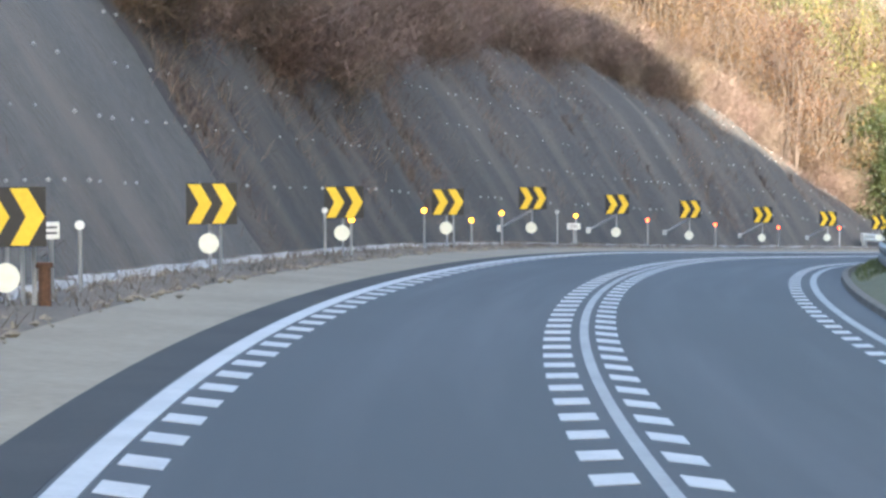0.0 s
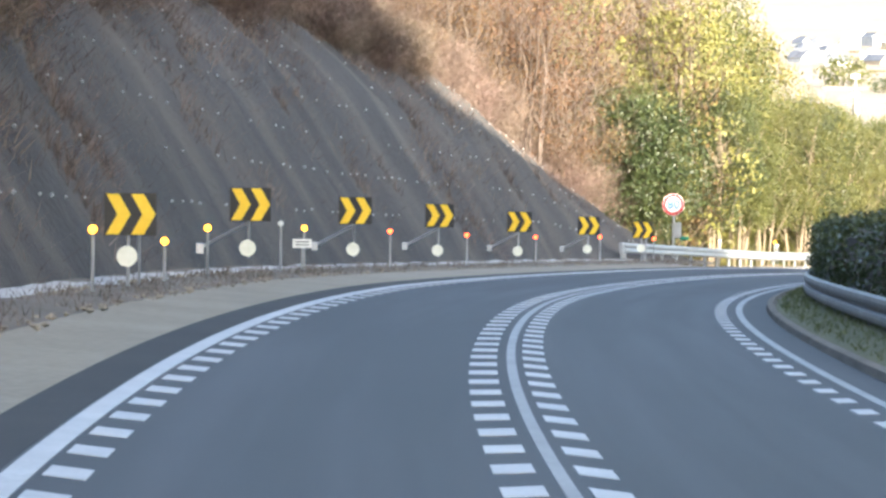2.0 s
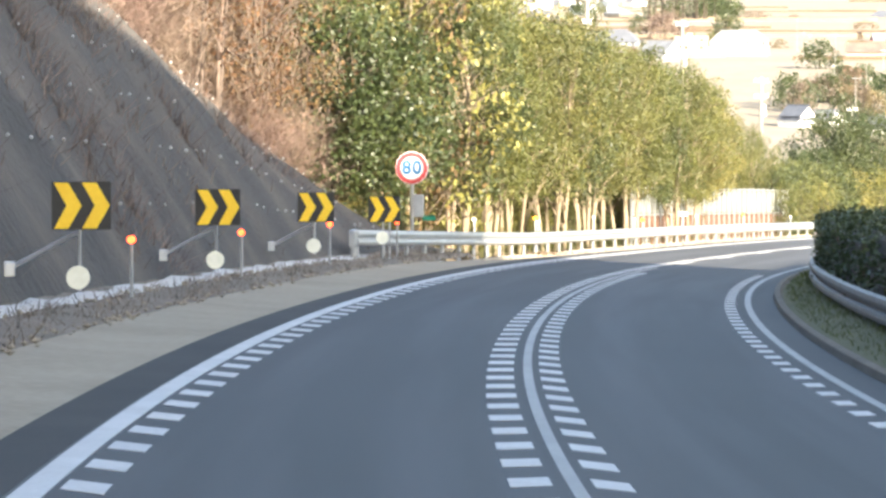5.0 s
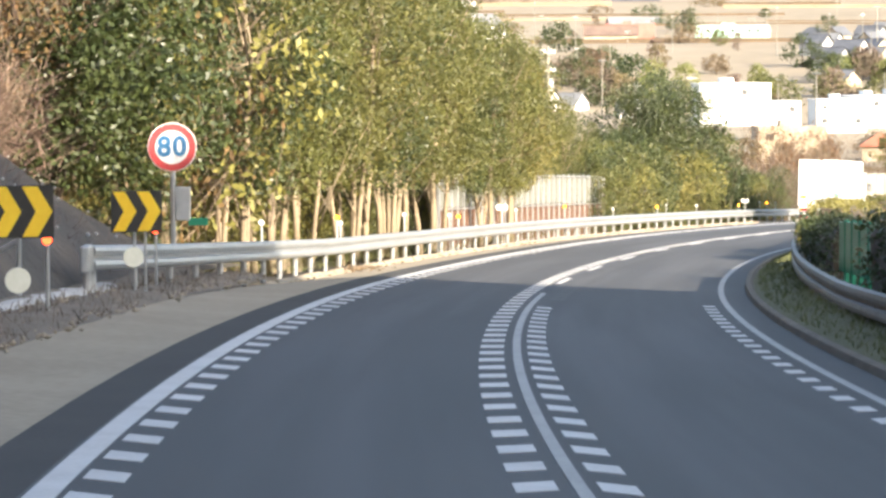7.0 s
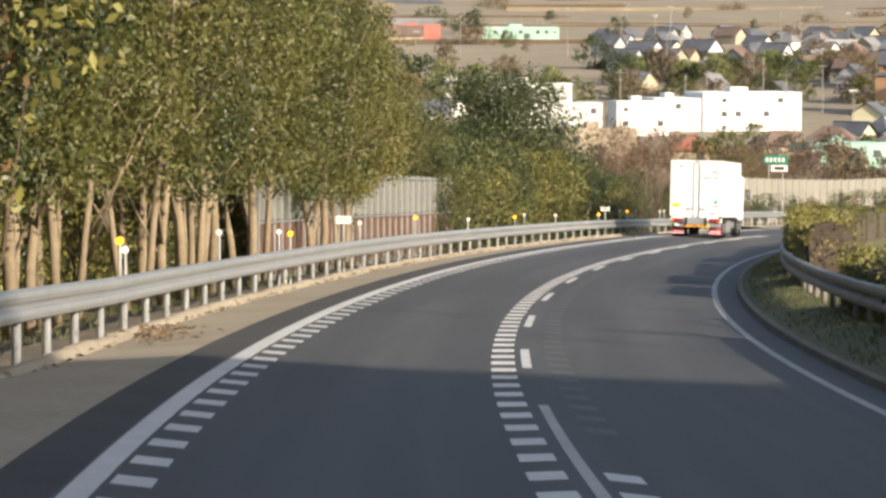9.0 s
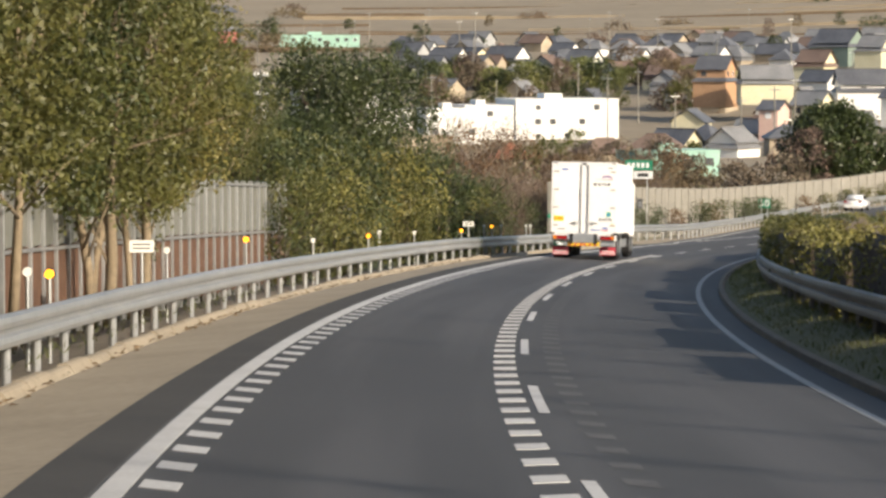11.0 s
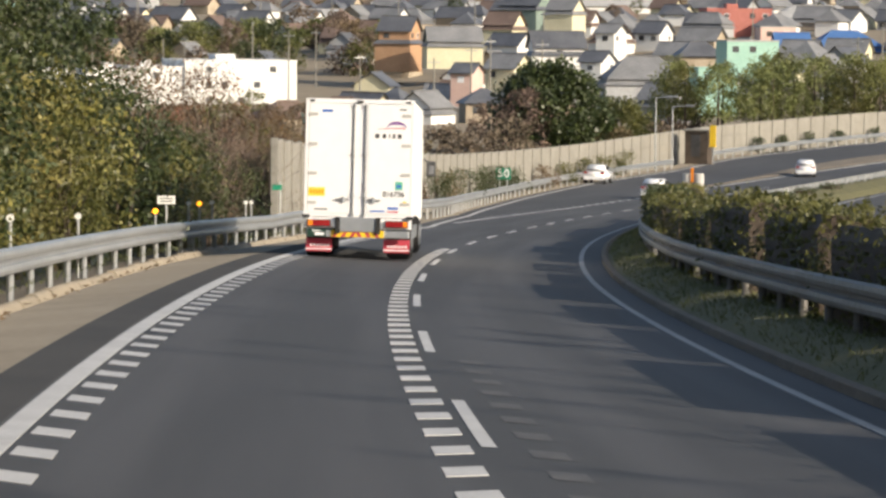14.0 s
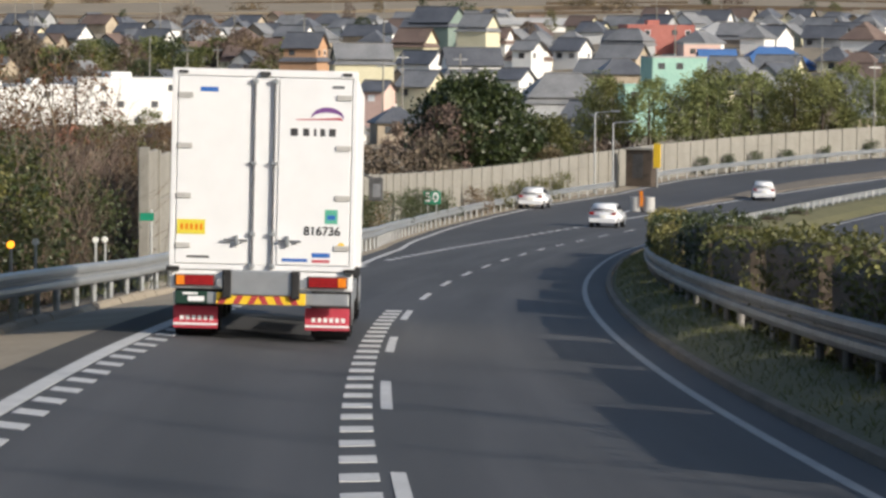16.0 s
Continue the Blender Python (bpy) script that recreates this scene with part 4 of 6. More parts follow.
# ---- lettering ----
def lettering(name, body, size, mat, parent, m, depth=0.004, bold=0.0):
    cu = bpy.data.curves.new(name, 'FONT')
    cu.body, cu.size, cu.extrude, cu.align_x, cu.align_y = body, size, depth, 'CENTER', 'CENTER'
    cu.offset = bold * size
    ob = bpy.data.objects.new(name, cu)
    scene.collection.objects.link(ob)
    me = bpy.data.meshes.new_from_object(ob.evaluated_get(bpy.context.evaluated_depsgraph_get()))
    bpy.data.objects.remove(ob)
    bm = bmesh.new()
    bm.from_mesh(me)
    bmesh.ops.remove_doubles(bm, verts=bm.verts, dist=0.0005)
    bm.to_mesh(me)
    bm.free()
    me.materials.clear()
    me.materials.append(mat)
    o = new(name, me)
    o.parent = parent
    o.matrix_basis = m
    return o


# ---- the lorry ----
def lorry(s, d):
    grade = math.degrees(math.atan((at(s + 8, d).z - at(s, d).z) / 8))
    e = thing("box_lorry", Matrix.Translation(at(s, d)) @ pose(0, 0, 0, 0, 0, -math.degrees(heading(s + 4)) + 0.7) @ pose(0, 0, 0, grade, 0.9, 0), "white box lorry with red mud flaps and closed rear doors", "lorry")
    W2, L, TOP, FL = 1.245, 9.4, 3.66, 0.98
    part("cargo_box", box(-W2 + 0.02, W2 - 0.02, 0.06, L, FL, TOP - 0.02, 0.02), paint_white, e)
    # rear frame
    for n, b in (("roof_rail", (-W2, W2, 0.0, 0.12, TOP - 0.10, TOP)), ("sill", (-W2, W2, 0.0, 0.12, FL - 0.02, FL + 0.05)), ("corner_post", (-W2, -W2 + 0.07, 0.0, 0.12, FL + 0.05, TOP - 0.10)), ("corner_post", (W2 - 0.07, W2, 0.0, 0.12, FL + 0.05, TOP - 0.10))):
        part(n, box(*b, 0.008), paint_white, e)
    for x0, x1 in ((-W2 + 0.08, -0.19), (0.19, W2 - 0.08)):
        door = part("rear_door", box(x0, x1, 0.0, 0.06, FL + 0.06, TOP - 0.11, 0.01), paint_white, e, "flat white rear door")
        out = x0 if x0 < 0 else x1
        sgn = -1 if x0 < 0 else 1
        for z in (1.28, 1.95, 2.62, 3.30):
            part("hinge", box(min(out, out - sgn * 0.20), max(out, out - sgn * 0.20), -0.02, 0.0, z - 0.035, z + 0.035, 0.006), concrete_pale, door)
    part("centre_strip", box(-0.185, 0.185, 0.012, 0.06, FL + 0.06, TOP - 0.11, 0.004), paint_white, e)
    for x in (-0.135, 0.135):
        part("locking_bar", rod((x, -0.02, FL + 0.0), (x, -0.02, TOP - 0.12), 0.017, seg=10), bar_grey, e, "grey vertical locking bar")
        for z in (FL + 0.04, 1.45, 2.4, TOP - 0.16):
            part("bar_bracket", box(x - 0.045, x + 0.045, -0.05, 0.01, z - 0.025, z + 0.025, 0.005), galvanised, e)
    for sgn in (-1, 1):
        part("door_handle", box(min(sgn * 0.20, sgn * 0.52), max(sgn * 0.20, sgn * 0.52), -0.055, -0.03, 1.345, 1.375, 0.006), bar_grey, e)
        part("handle_catch", box(sgn * 0.34 - 0.03, sgn * 0.34 + 0.03, -0.06, 0.0, 1.29, 1.43, 0.01), galvanised, e)
        part("marker_light", box(sgn * 1.1 - 0.06, sgn * 1.1 + 0.06, -0.02, 0.0, TOP - 0.07, TOP - 0.03, 0.006), steel_dark, e)
    part("roof_lamp", box(-0.07, 0.07, -0.04, 0.0, TOP - 0.09, TOP - 0.03, 0.008), steel_dark, e)
    # stickers and marks
    def sticker(x, z, w, h, mat, label=""):
        return part("sticker", box(x - w / 2, x + w / 2, -0.004, 0.0, z - h / 2, z + h / 2), mat, e, label)
    sticker(-0.96, 1.53, 0.38, 0.20, lemon, "lemon-yellow sticker")
    sticker(-0.75, 3.38, 0.24, 0.06, sign_blue)
    sticker(0.92, 1.70, 0.17, 0.19, leaf_sticker, "green and blue sticker")
    sticker(0.79, 1.18, 0.24, 0.06, sign_blue)
    sticker(0.79, 1.10, 0.24, 0.035, flap_red)
    sticker(0.44, 1.11, 0.34, 0.04, sign_blue)
    sticker(-0.86, 1.13, 0.30, 0.03, steel_dark)
    part("sticker", disc(0.045, -0.005, 0.0, 1.31, 1.06), sign_yellow, e)
    n = 12
    arc = [(0.84 + 0.22 * math.cos(math.pi * k / n), 3.02 + 0.15 * math.sin(math.pi * k / n)) for k in range(n + 1)] + [(0.84 + 0.21 * math.cos(math.pi * k / n), 3.02 + 0.08 * math.sin(math.pi * k / n)) for k in range(n, -1, -1)]
    part("emblem_arc", poly_plate(arc, -0.004, 0.0), violet, e, "violet arc of an emblem")
    part("emblem_line", poly_plate([(0.42, 3.0), (1.02, 3.03), (1.05, 2.99), (0.99, 3.005), (0.42, 2.99)], -0.006, -0.0045), flap_red, e)
    for x, w in ((0.40, 0.12), (0.56, 0.10), (0.68, 0.04), (0.78, 0.08), (0.91, 0.11)):
        sticker(x, 2.83, w * 0.8, 0.10, steel_dark)
    lettering("fleet_number", "816736", 0.165, paint_black, e, pose(0.80, -0.004, 1.50, 90), bold=0.012)
    for k in range(5):
        part("sticker_mark", box(-1.10 + k * 0.065, -1.065 + k * 0.065, -0.007, -0.004, 1.49, 1.57), lens_orange, e)
    part("sticker_mark", box(0.865, 0.975, -0.007, -0.004, 1.66, 1.72), sign_blue, e)
    sticker(0.98, 3.44, 0.16, 0.035, bar_grey)
    for sgn in (-1, 1):
        part("corner_buffer", box(sgn * 1.19 - 0.085, sgn * 1.19 + 0.085, -0.06, 0.02, FL - 0.045, FL + 0.02, 0.015), rubber, e, "black rubber corner buffer")
    # rear end under the box
    part("rear_beam", box(-W2 + 0.02, W2 - 0.02, 0.02, 0.16, 0.70, FL - 0.03, 0.015), paint_white, e)
    part("step_box", box(-0.42, 0.42, -0.03, 0.02, 0.62, FL - 0.02, 0.02), galvanised, e)
    for x in (-0.46, 0.46):
        part("buffer", box(x - 0.06, x + 0.06, -0.07, 0.02, 0.58, FL - 0.02, 0.02), rubber, e)
    for sgn in (-1, 1):
        a, b = sorted((sgn * 0.62, sgn * 1.16))
        lamp = part("tail_lamp", box(a, b, -0.03, 0.02, 0.735, 0.895, 0.012), steel_dark, e)
        c = sgn * 1.03
        part("red_lens", box(min(sgn * 0.64, c), max(sgn * 0.64, c), -0.038, -0.03, 0.75, 0.88, 0.004), lens_red, lamp)
        part("orange_lens", box(min(c, sgn * 1.14), max(c, sgn * 1.14), -0.038, -0.03, 0.75, 0.88, 0.004), lens_orange, lamp)
        part("reverse_lamp", disc(0.06, -0.05, 0.02, 0.79, sgn * 0.545), galvanised, e)
        part("flap", box(a - 0.03, b + 0.03, 0.30, 0.315, 0.16, 0.46, 0.004), flap_red, e, "red mud flap")
        part("flap_bar", box(a - 0.03, b + 0.03, 0.28, 0.30, 0.20, 0.23), paint_white, e)
        for q in range(6):
            xx = a + 0.06 + q * 0.08
            part("flap_mark", box(xx, xx + 0.05, 0.295, 0.30, 0.27, 0.33), paint_white, e)
    part("number_plate", box(-1.15, -0.72, -0.01, 0.01, 0.50, 0.67, 0.005), plate_green, e, "dark green number plate")
    part("plate_bar", box(-0.98, -0.76, -0.014, -0.01, 0.53, 0.60), paint_white, e)
    part("plate_bar", box(-1.05, -0.85, -0.014, -0.01, 0.62, 0.65), paint_white, e)
    part("under_run_bar", box(-1.18, 1.18, 0.03, 0.12, 0.50, 0.66, 0.015), galvanised, e)
    board = part("warning_board", box(-0.60, 0.60, -0.005, 0.03, 0.50, 0.66, 0.004), sign_yellow, e, "yellow board with slanting red stripes")
    for k in range(6):
        x = -0.58 + k * 0.2
        m = 1 if x < -0.1 else -1
        part("stripe", poly_plate([(x, 0.505), (x + 0.085, 0.505), (x + 0.085 + m * 0.08, 0.655), (x + m * 0.08, 0.655)], -0.009, -0.005), sign_red, board)
    # chassis, wheels, cab, mirror
    for x in (-0.42, 0.42):
        part("frame_rail", box(x - 0.05, x + 0.05, 0.2, 9.2, 0.66, 0.93), steel_dark, e)
    part("side_guard", box(W2 - 0.10, W2 - 0.05, 3.0, 6.6, 0.45, 0.75, 0.01), galvanised, e)
    part("side_guard", box(-W2 + 0.05, -W2 + 0.10, 3.0, 6.6, 0.45, 0.75, 0.01), galvanised, e)
    for y in (1.15, 2.35, 8.6, 10.0):
        for sgn in (-1, 1):
            bm = bmesh.new()
            bmesh.ops.create_cone(bm, cap_ends=True, segments=24, radius1=0.47, radius2=0.47, depth=0.30 if y > 3 else 0.54, matrix=Matrix.Translation((sgn * (1.05 if y > 3 else 0.93), y, 0.47)) @ pose(0, 0, 0, 0, 90, 0))
            bmesh.ops.bevel(bm, geom=[x for x in bm.edges if len(x.link_faces) == 2 and x.calc_face_angle() > 1], offset=0.05, segments=2, affect='EDGES')
            w = part("wheel", bm, rubber, e, "black tyre")
            part("rim", rod((sgn * 1.19, y, 0.47), (sgn * 1.215, y, 0.47), 0.26, seg=16), galvanised, w)
    part("cab", box(-1.2, 1.2, 9.55, 11.5, 0.75, 3.0, 0.12), paint_white, e)
    part("windscreen", box(-1.1, 1.1, 11.49, 11.53, 1.75, 2.75, 0.01), glass_dark, e)
    for sgn in (-1, 1):
        mir = part("mirror", box(sgn * 1.42 - 0.12, sgn * 1.42 + 0.12, 11.15, 11.25, 1.95, 2.35, 0.03), steel_dark, e, "dark wing mirror")
        part("mirror_arm", rod((sgn * 1.2, 11.2, 2.4), (sgn * 1.42, 11.2, 2.3), 0.02), steel_dark, mir)
        part("mirror_glass", box(sgn * 1.42 - 0.05, sgn * 1.42 + 0.08, 11.14, 11.148, 2.02, 2.24), bar_grey, mir)
    return e


plate_green = material("plate_green", (0.008, 0.035, 0.022), (0.014, 0.05, 0.032), 0.5, 3, 20, 0)
lemon = material("lemon", (0.72, 0.60, 0.04), (0.80, 0.68, 0.07), 0.5, 3, 20, 0)
bar_grey = material("bar_grey", (0.12, 0.125, 0.135), (0.22, 0.225, 0.235), 0.45, 2, 12, 0.05, metal=0.4)
violet = material("violet", (0.16, 0.06, 0.24), (0.22, 0.09, 0.30), 0.5, 3, 20, 0)
leaf_sticker = material("sticker_green", (0.10, 0.42, 0.25), (0.15, 0.50, 0.40), 0.5, 9, 30, 0)
lorry(305.4, -1.73)


# ---- cars ----
def car(s, d, label, turn=0.0, wagon=True):
    grade = math.degrees(math.atan((at(s + 4, d).z - at(s, d).z) / 4))
    e = thing("car", Matrix.Translation(at(s, d)) @ pose(0, 0, 0, 0, 0, -math.degrees(heading(s)) + turn) @ pose(0, 0, 0, grade, 1.2, 0), label, "car", "cars on the road")
    L, Wd, H = 4.3, 0.86, 1.47
    low = [(0.0, 0.32), (-0.03, 0.62), (0.06, 0.92), (1.0, 0.96), (3.2, 0.90), (4.1, 0.74), (4.3, 0.55), (4.26, 0.28)]
    roof = [(0.10, 0.93), (0.34, H - 0.06), (0.8, H), (2.0, H - 0.02), (3.05, 0.93)] if wagon else [(0.35, 0.95), (0.95, H - 0.05), (1.4, H), (2.1, H - 0.03), (3.05, 0.93)]

    def shell(name, pts, w0, w1, mat, parent, split):
        bm = bmesh.new()
        n = len(pts)
        ring = []
        for sg in (-1, 1):
            ring.append([bm.verts.new((sg * (w0 + (w1 - w0) * min(max((z - split) / (H - split), 0), 1)), y, z)) for y, z in pts])
        for k in range(n):
            q = (k + 1) % n
            bm.faces.new((ring[0][k], ring[0][q], ring[1][q], ring[1][k]))
        bm.faces.new(ring[0][::-1])
        bm.faces.new(ring[1])
        bmesh.ops.recalc_face_normals(bm, faces=bm.faces)
        bmesh.ops.bevel(bm, geom=list(bm.edges), offset=0.05, segments=2, affect='EDGES')
        return part(name, bm, mat, parent, "", True)
    shell("body", low, Wd, Wd, car_white, e, 0.9)
    shell("cabin", roof, Wd - 0.03, Wd - 0.24, car_white, e, 0.93)
    glass = shell("rear_window", [(roof[0][0] - 0.02 + 0.05, 1.0), (roof[1][0] - 0.03, H - 0.14), (roof[1][0] + 0.05, H - 0.14), (roof[0][0] + 0.12, 1.0)], Wd - 0.13, Wd - 0.28, glass_dark, e, 0.93)
    for sg in (-1, 1):
        part("side_window", poly_plate([(roof[1][0] + 0.25, H - 0.12), (2.05, H - 0.12), (2.75, 1.0), (roof[0][0] + 0.5, 1.0)], sg * (Wd - 0.09), sg * (Wd - 0.12)), glass_dark, e).matrix_basis = pose(0, 0, 0, 0, 0, 0) @ Matrix(((0, 1, 0, 0), (1, 0, 0, 0), (0, 0, 1, 0), (0, 0, 0, 1)))
        part("tail_lamp", box(min(sg * 0.55, sg * 0.82), max(sg * 0.55, sg * 0.82), -0.06, 0.06, 0.78, 0.93, 0.02), lens_red, e)
        for y in (0.75, 3.4):
            w = part("wheel", rod((sg * 0.66, y, 0.31), (sg * 0.87, y, 0.31), 0.31, seg=20), rubber, e, "black tyre")
            part("rim", rod((sg * 0.87, y, 0.31), (sg * 0.885, y, 0.31), 0.2, seg=14), galvanised, w)
    part("bumper", box(-0.82, 0.82, -0.08, 0.05, 0.30, 0.58, 0.03), car_white, e)
    part("number_plate", box(-0.17, 0.17, -0.10, -0.08, 0.62, 0.78, 0.004), disc_white, e)
    return e


car_white = material("car_white", (0.74, 0.75, 0.76), (0.80, 0.81, 0.82), 0.25, 1, 5, 0, coat=0.6)
car(461.5, -2.1, "white estate car driving ahead on the carriageway")
car(489.7, -12.3, "pale silver-blue car leaving by the exit lane", 4, False)
car(519.5, -1.8, "small white car far down the carriageway", 14)


# ---- signs and fittings ----
def speed_sign(s, d):
    e = thing("speed_limit_sign", on_road(s, d, 0, 3), "round red-rimmed speed limit sign on a grey post", "road sign")
    z = 2.52
    part("border", disc(0.49, -0.02, 0.0, z, seg=40), paint_white, e, "thin white border")
    part("rim", disc(0.472, -0.035, -0.02, z, seg=40), sign_red, e, "red rim")
    part("face", disc(0.34, -0.05, -0.035, z, seg=40), sign_face, e, "white face")
    for ch, x in (("8", -0.165), ("0", 0.165)):
        lettering("digit", ch, 0.55, digit_blue, e, pose(x * 0.93, -0.056, z, 90), depth=0.01, bold=0.03)
    part("post", rod((0.0, 0.06, -0.6), (0.0, 0.06, z + 0.3), 0.055, seg=12), galvanised, e)
    part("control_box", box(0.06, 0.34, 0.0, 0.2, 1.05, 1.72, 0.01), galvanised, e, "grey control box")
    part("small_plate", box(0.30, 0.70, 0.02, 0.04, 0.95, 1.10, 0.004), sign_green, e, "small green plate")
    return e


speed_sign(180.3, -7.45)


def green_board(s, d, z, w, h, digits, legs, turn=0, extra=False):
    e = thing("green_sign", on_road(s, d, 0, turn), "green exit speed sign with white figures" if digits else "green direction board with a white panel below", "road sign")
    part("board", box(-w / 2, w / 2, -0.02, 0.02, z - h / 2, z + h / 2, 0.01), sign_green, e)
    if digits:
        for ch, x in zip(digits, (-0.29 * h, 0.29 * h)):
            lettering("digit", ch, h * 1.0, paint_white, e, pose(x, -0.022, z, 90), bold=0.02)
    else:
        for k in range(5):
            part("letter_bar", box(-w * 0.42 + k * w * 0.17, -w * 0.42 + k * w * 0.17 + w * 0.11, -0.024, -0.02, z - h * 0.25, z + h * 0.25), paint_white, e)
        part("lower_panel", box(-w * 0.2, w * 0.5, -0.02, 0.02, z - h * 1.35, z - h * 0.6, 0.01), paint_white, e, "white panel")
        part("letter_bar", box(-w * 0.05, w * 0.35, -0.024, -0.02, z - h * 1.15, z - h * 0.8), steel_dark, e)
    for x in legs:
        part("post", rod((x, 0.06, -1.0), (x, 0.06, z + h * 0.4), 0.04), galvanised, e)
    return e


green_board(385, -8.6, 4.35, 1.7, 0.62, "", (-0.5, 0.5))
green_board(447.5, -9.95, 1.67, 0.98, 0.74, "50", (-0.25, 0.25))


def plate_on_post(s, d, h, w, label):
    e = thing("small_sign", on_road(s, d, 0, 6), label, "sign", "small plates on posts")
    part("plate", box(-w / 2, w / 2, -0.01, 0.01, h - 0.10, h + 0.10, 0.004), disc_white, e)
    part("post", rod((0, 0.04, -0.5), (0, 0.04, h + 0.05), 0.028), galvanised, e)
    for z in (h - 0.03, h + 0.035):
        part("text_bar", box(-w * 0.36, w * 0.36, -0.013, -0.01, z - 0.012, z + 0.012), steel_dark, e)


for s, d, h, w in ((105.5, -6.24, 0.68, 0.42), (38.3, -6.12, 0.9, 0.2), (234.2, -6.3, 1.11, 0.40), (307.2, -6.3, 1.07, 0.42)):
    plate_on_post(s, d, h, w, "small white plate on a slim post")


e = thing("small_sign", on_road(335.5, -6.5, 0, 6), "small green plate on a slim post", "sign", "small plates on posts")
part("plate", box(-0.04, 0.28, -0.01, 0.01, 1.30, 1.48, 0.004), sign_green, e, "green plate")
part("post", rod((0.22, 0.04, -0.5), (0.22, 0.04, 1.55), 0.03), galvanised, e)


def old_post(s, d):
    e = thing("cable_post", on_road(s, d), "rusty brown stump of a cable post", "post")
    part("pipe", rod((0, 0, -0.2), (0, 0, 0.50), 0.075, 0.07, 12), rust, e)
    part("cap", rod((0, 0, 0.50), (0, 0, 0.56), 0.105, 0.095, 12), rust, e)
    part("pole", rod((-0.12, 0.02, -0.3), (-0.12, 0.02, 0.85), 0.026), galvanised, e)


rust = material("rust", (0.07, 0.035, 0.02), (0.16, 0.085, 0.05), 0.9, 3, 20, 0.4)
old_post(37.2, -6.02)


# ---- screen fence under the trees ----
screen_grey = material("screen_grey", (0.11, 0.115, 0.10), (0.21, 0.21, 0.185), 0.8, 0.8, 6, 0.1, spread=0.9)


def screen_fence(s0, n, d):
    e = thing("screen_fence", Matrix.Identity(4), "tall grey screen fence with rusty brown lower panels", "fence")
    made = {}
    for k in range(n + 1):
        m = Matrix.Translation(at(s0 + k * 1.4, d)) @ pose(0, 0, 0, 0, 0, -math.degrees(heading(s0 + k * 1.4 + 0.7)))
        for name, dims, mat in (("post", (-0.06, 0.06, -0.06, 0.06, -0.6, 2.3), galvanised), ("upper_panel", (-0.035, 0.0, 0.07, 1.33, 0.98, 2.2), screen_grey), ("lower_panel", (-0.045, 0.01, 0.07, 1.33, -0.5, 0.95), rust)):
            if k == n and name != "post":
                continue
            if name not in made:
                made[name] = part(name, box(*dims, 0.008), mat, e)
                o = made[name]
            else:
                o = new(name, made[name].data)
                o.parent = e
            o.matrix_world = m
    for z in (0.95, 2.2):
        sweep("rail", s0, s0 + n * 1.4, [(d + 0.03, z - 0.02), (d + 0.03, z + 0.04), (d + 0.07, z + 0.04), (d + 0.07, z - 0.02)], galvanised, 2.8, closed=True, parent=e)


screen_fence(231.6, 30, -8.2)


# ---- concrete noise wall along the exit ----
def wall_line(s):
    return -float(np.interp(s, [336, 345, 380, 431, 498, 549, 640], [6.7, 7.2, 8.4, 10.6, 15.0, 20.2, 25.0]))


noise_wall = tagged(sweep("noise_wall", 338, 638, lambda s: [(wall_line(s) - 0.08, -1.2), (wall_line(s) - 0.08, 2.96), (wall_line(s) + 0.06, 2.96), (wall_line(s) + 0.06, -1.2)], wall_concrete, 2.0, closed=True), "weathered concrete panel noise wall", "noise wall", kind="structure")
panel = pier = None
for k in range(75):
    s = 338 + k * 4.0
    a, b = at(s + 0.12, wall_line(s) + 0.06), at(s + 3.88, wall_line(s + 4) + 0.06)
    m = Matrix.Translation((a + b) / 2) @ pose(0, 0, 0, 0, 0, math.degrees(math.atan2((b - a).y, (b - a).x)))
    for row in range(3):
        if panel is None:
            panel = part("panel", box(-1.86, 1.86, -0.06, 0.05, -0.25, 0.80, 0.02), wall_concrete, noise_wall)
            o = panel
        else:
            o = new("panel", panel.data)
            o.parent = noise_wall
        o.matrix_world = m @ pose(0, 0, row * 1.07)
    c = at(s, wall_line(s) + 0.06)
    if pier is None:
        pier = part("pier", box(-0.12, 0.12, -0.12, 0.12, -0.5, 3.0, 0.015), wall_concrete, noise_wall)
        o = pier
    else:
        o = new("pier", pier.data)
        o.parent = noise_wall
    o.matrix_world = Matrix.Translation(c) @ pose(0, 0, 0, 0, 0, math.degrees(math.atan2((b - a).y, (b - a).x)))


def wall_bush(s, d, size, mat, seed):
    r = random.Random(seed)
    e = thing("wall_bush", Matrix.Translation(at(s, d)), "small round dark-green bush at the foot of the noise wall", "bush", "bushes along the noise wall")
    cs = [(r.gauss(0, 0.38) * size, r.gauss(0, 0.38) * size, size * r.uniform(0.3, 1.5)) for _ in range(34)]
    o = new("foliage", leaf_mesh("foliage", cs, [0.32 * size] * len(cs), 40, 0.13, mat, seed))
    o.parent = e
    bm = bmesh.new()
    stem_tube(bm, [(0, 0, -0.3), (0.03, 0, 0.4 * size), (0, 0.04, 0.9 * size)], 0.07, 0.03)
    part("stem", bm, bark_dark, e)


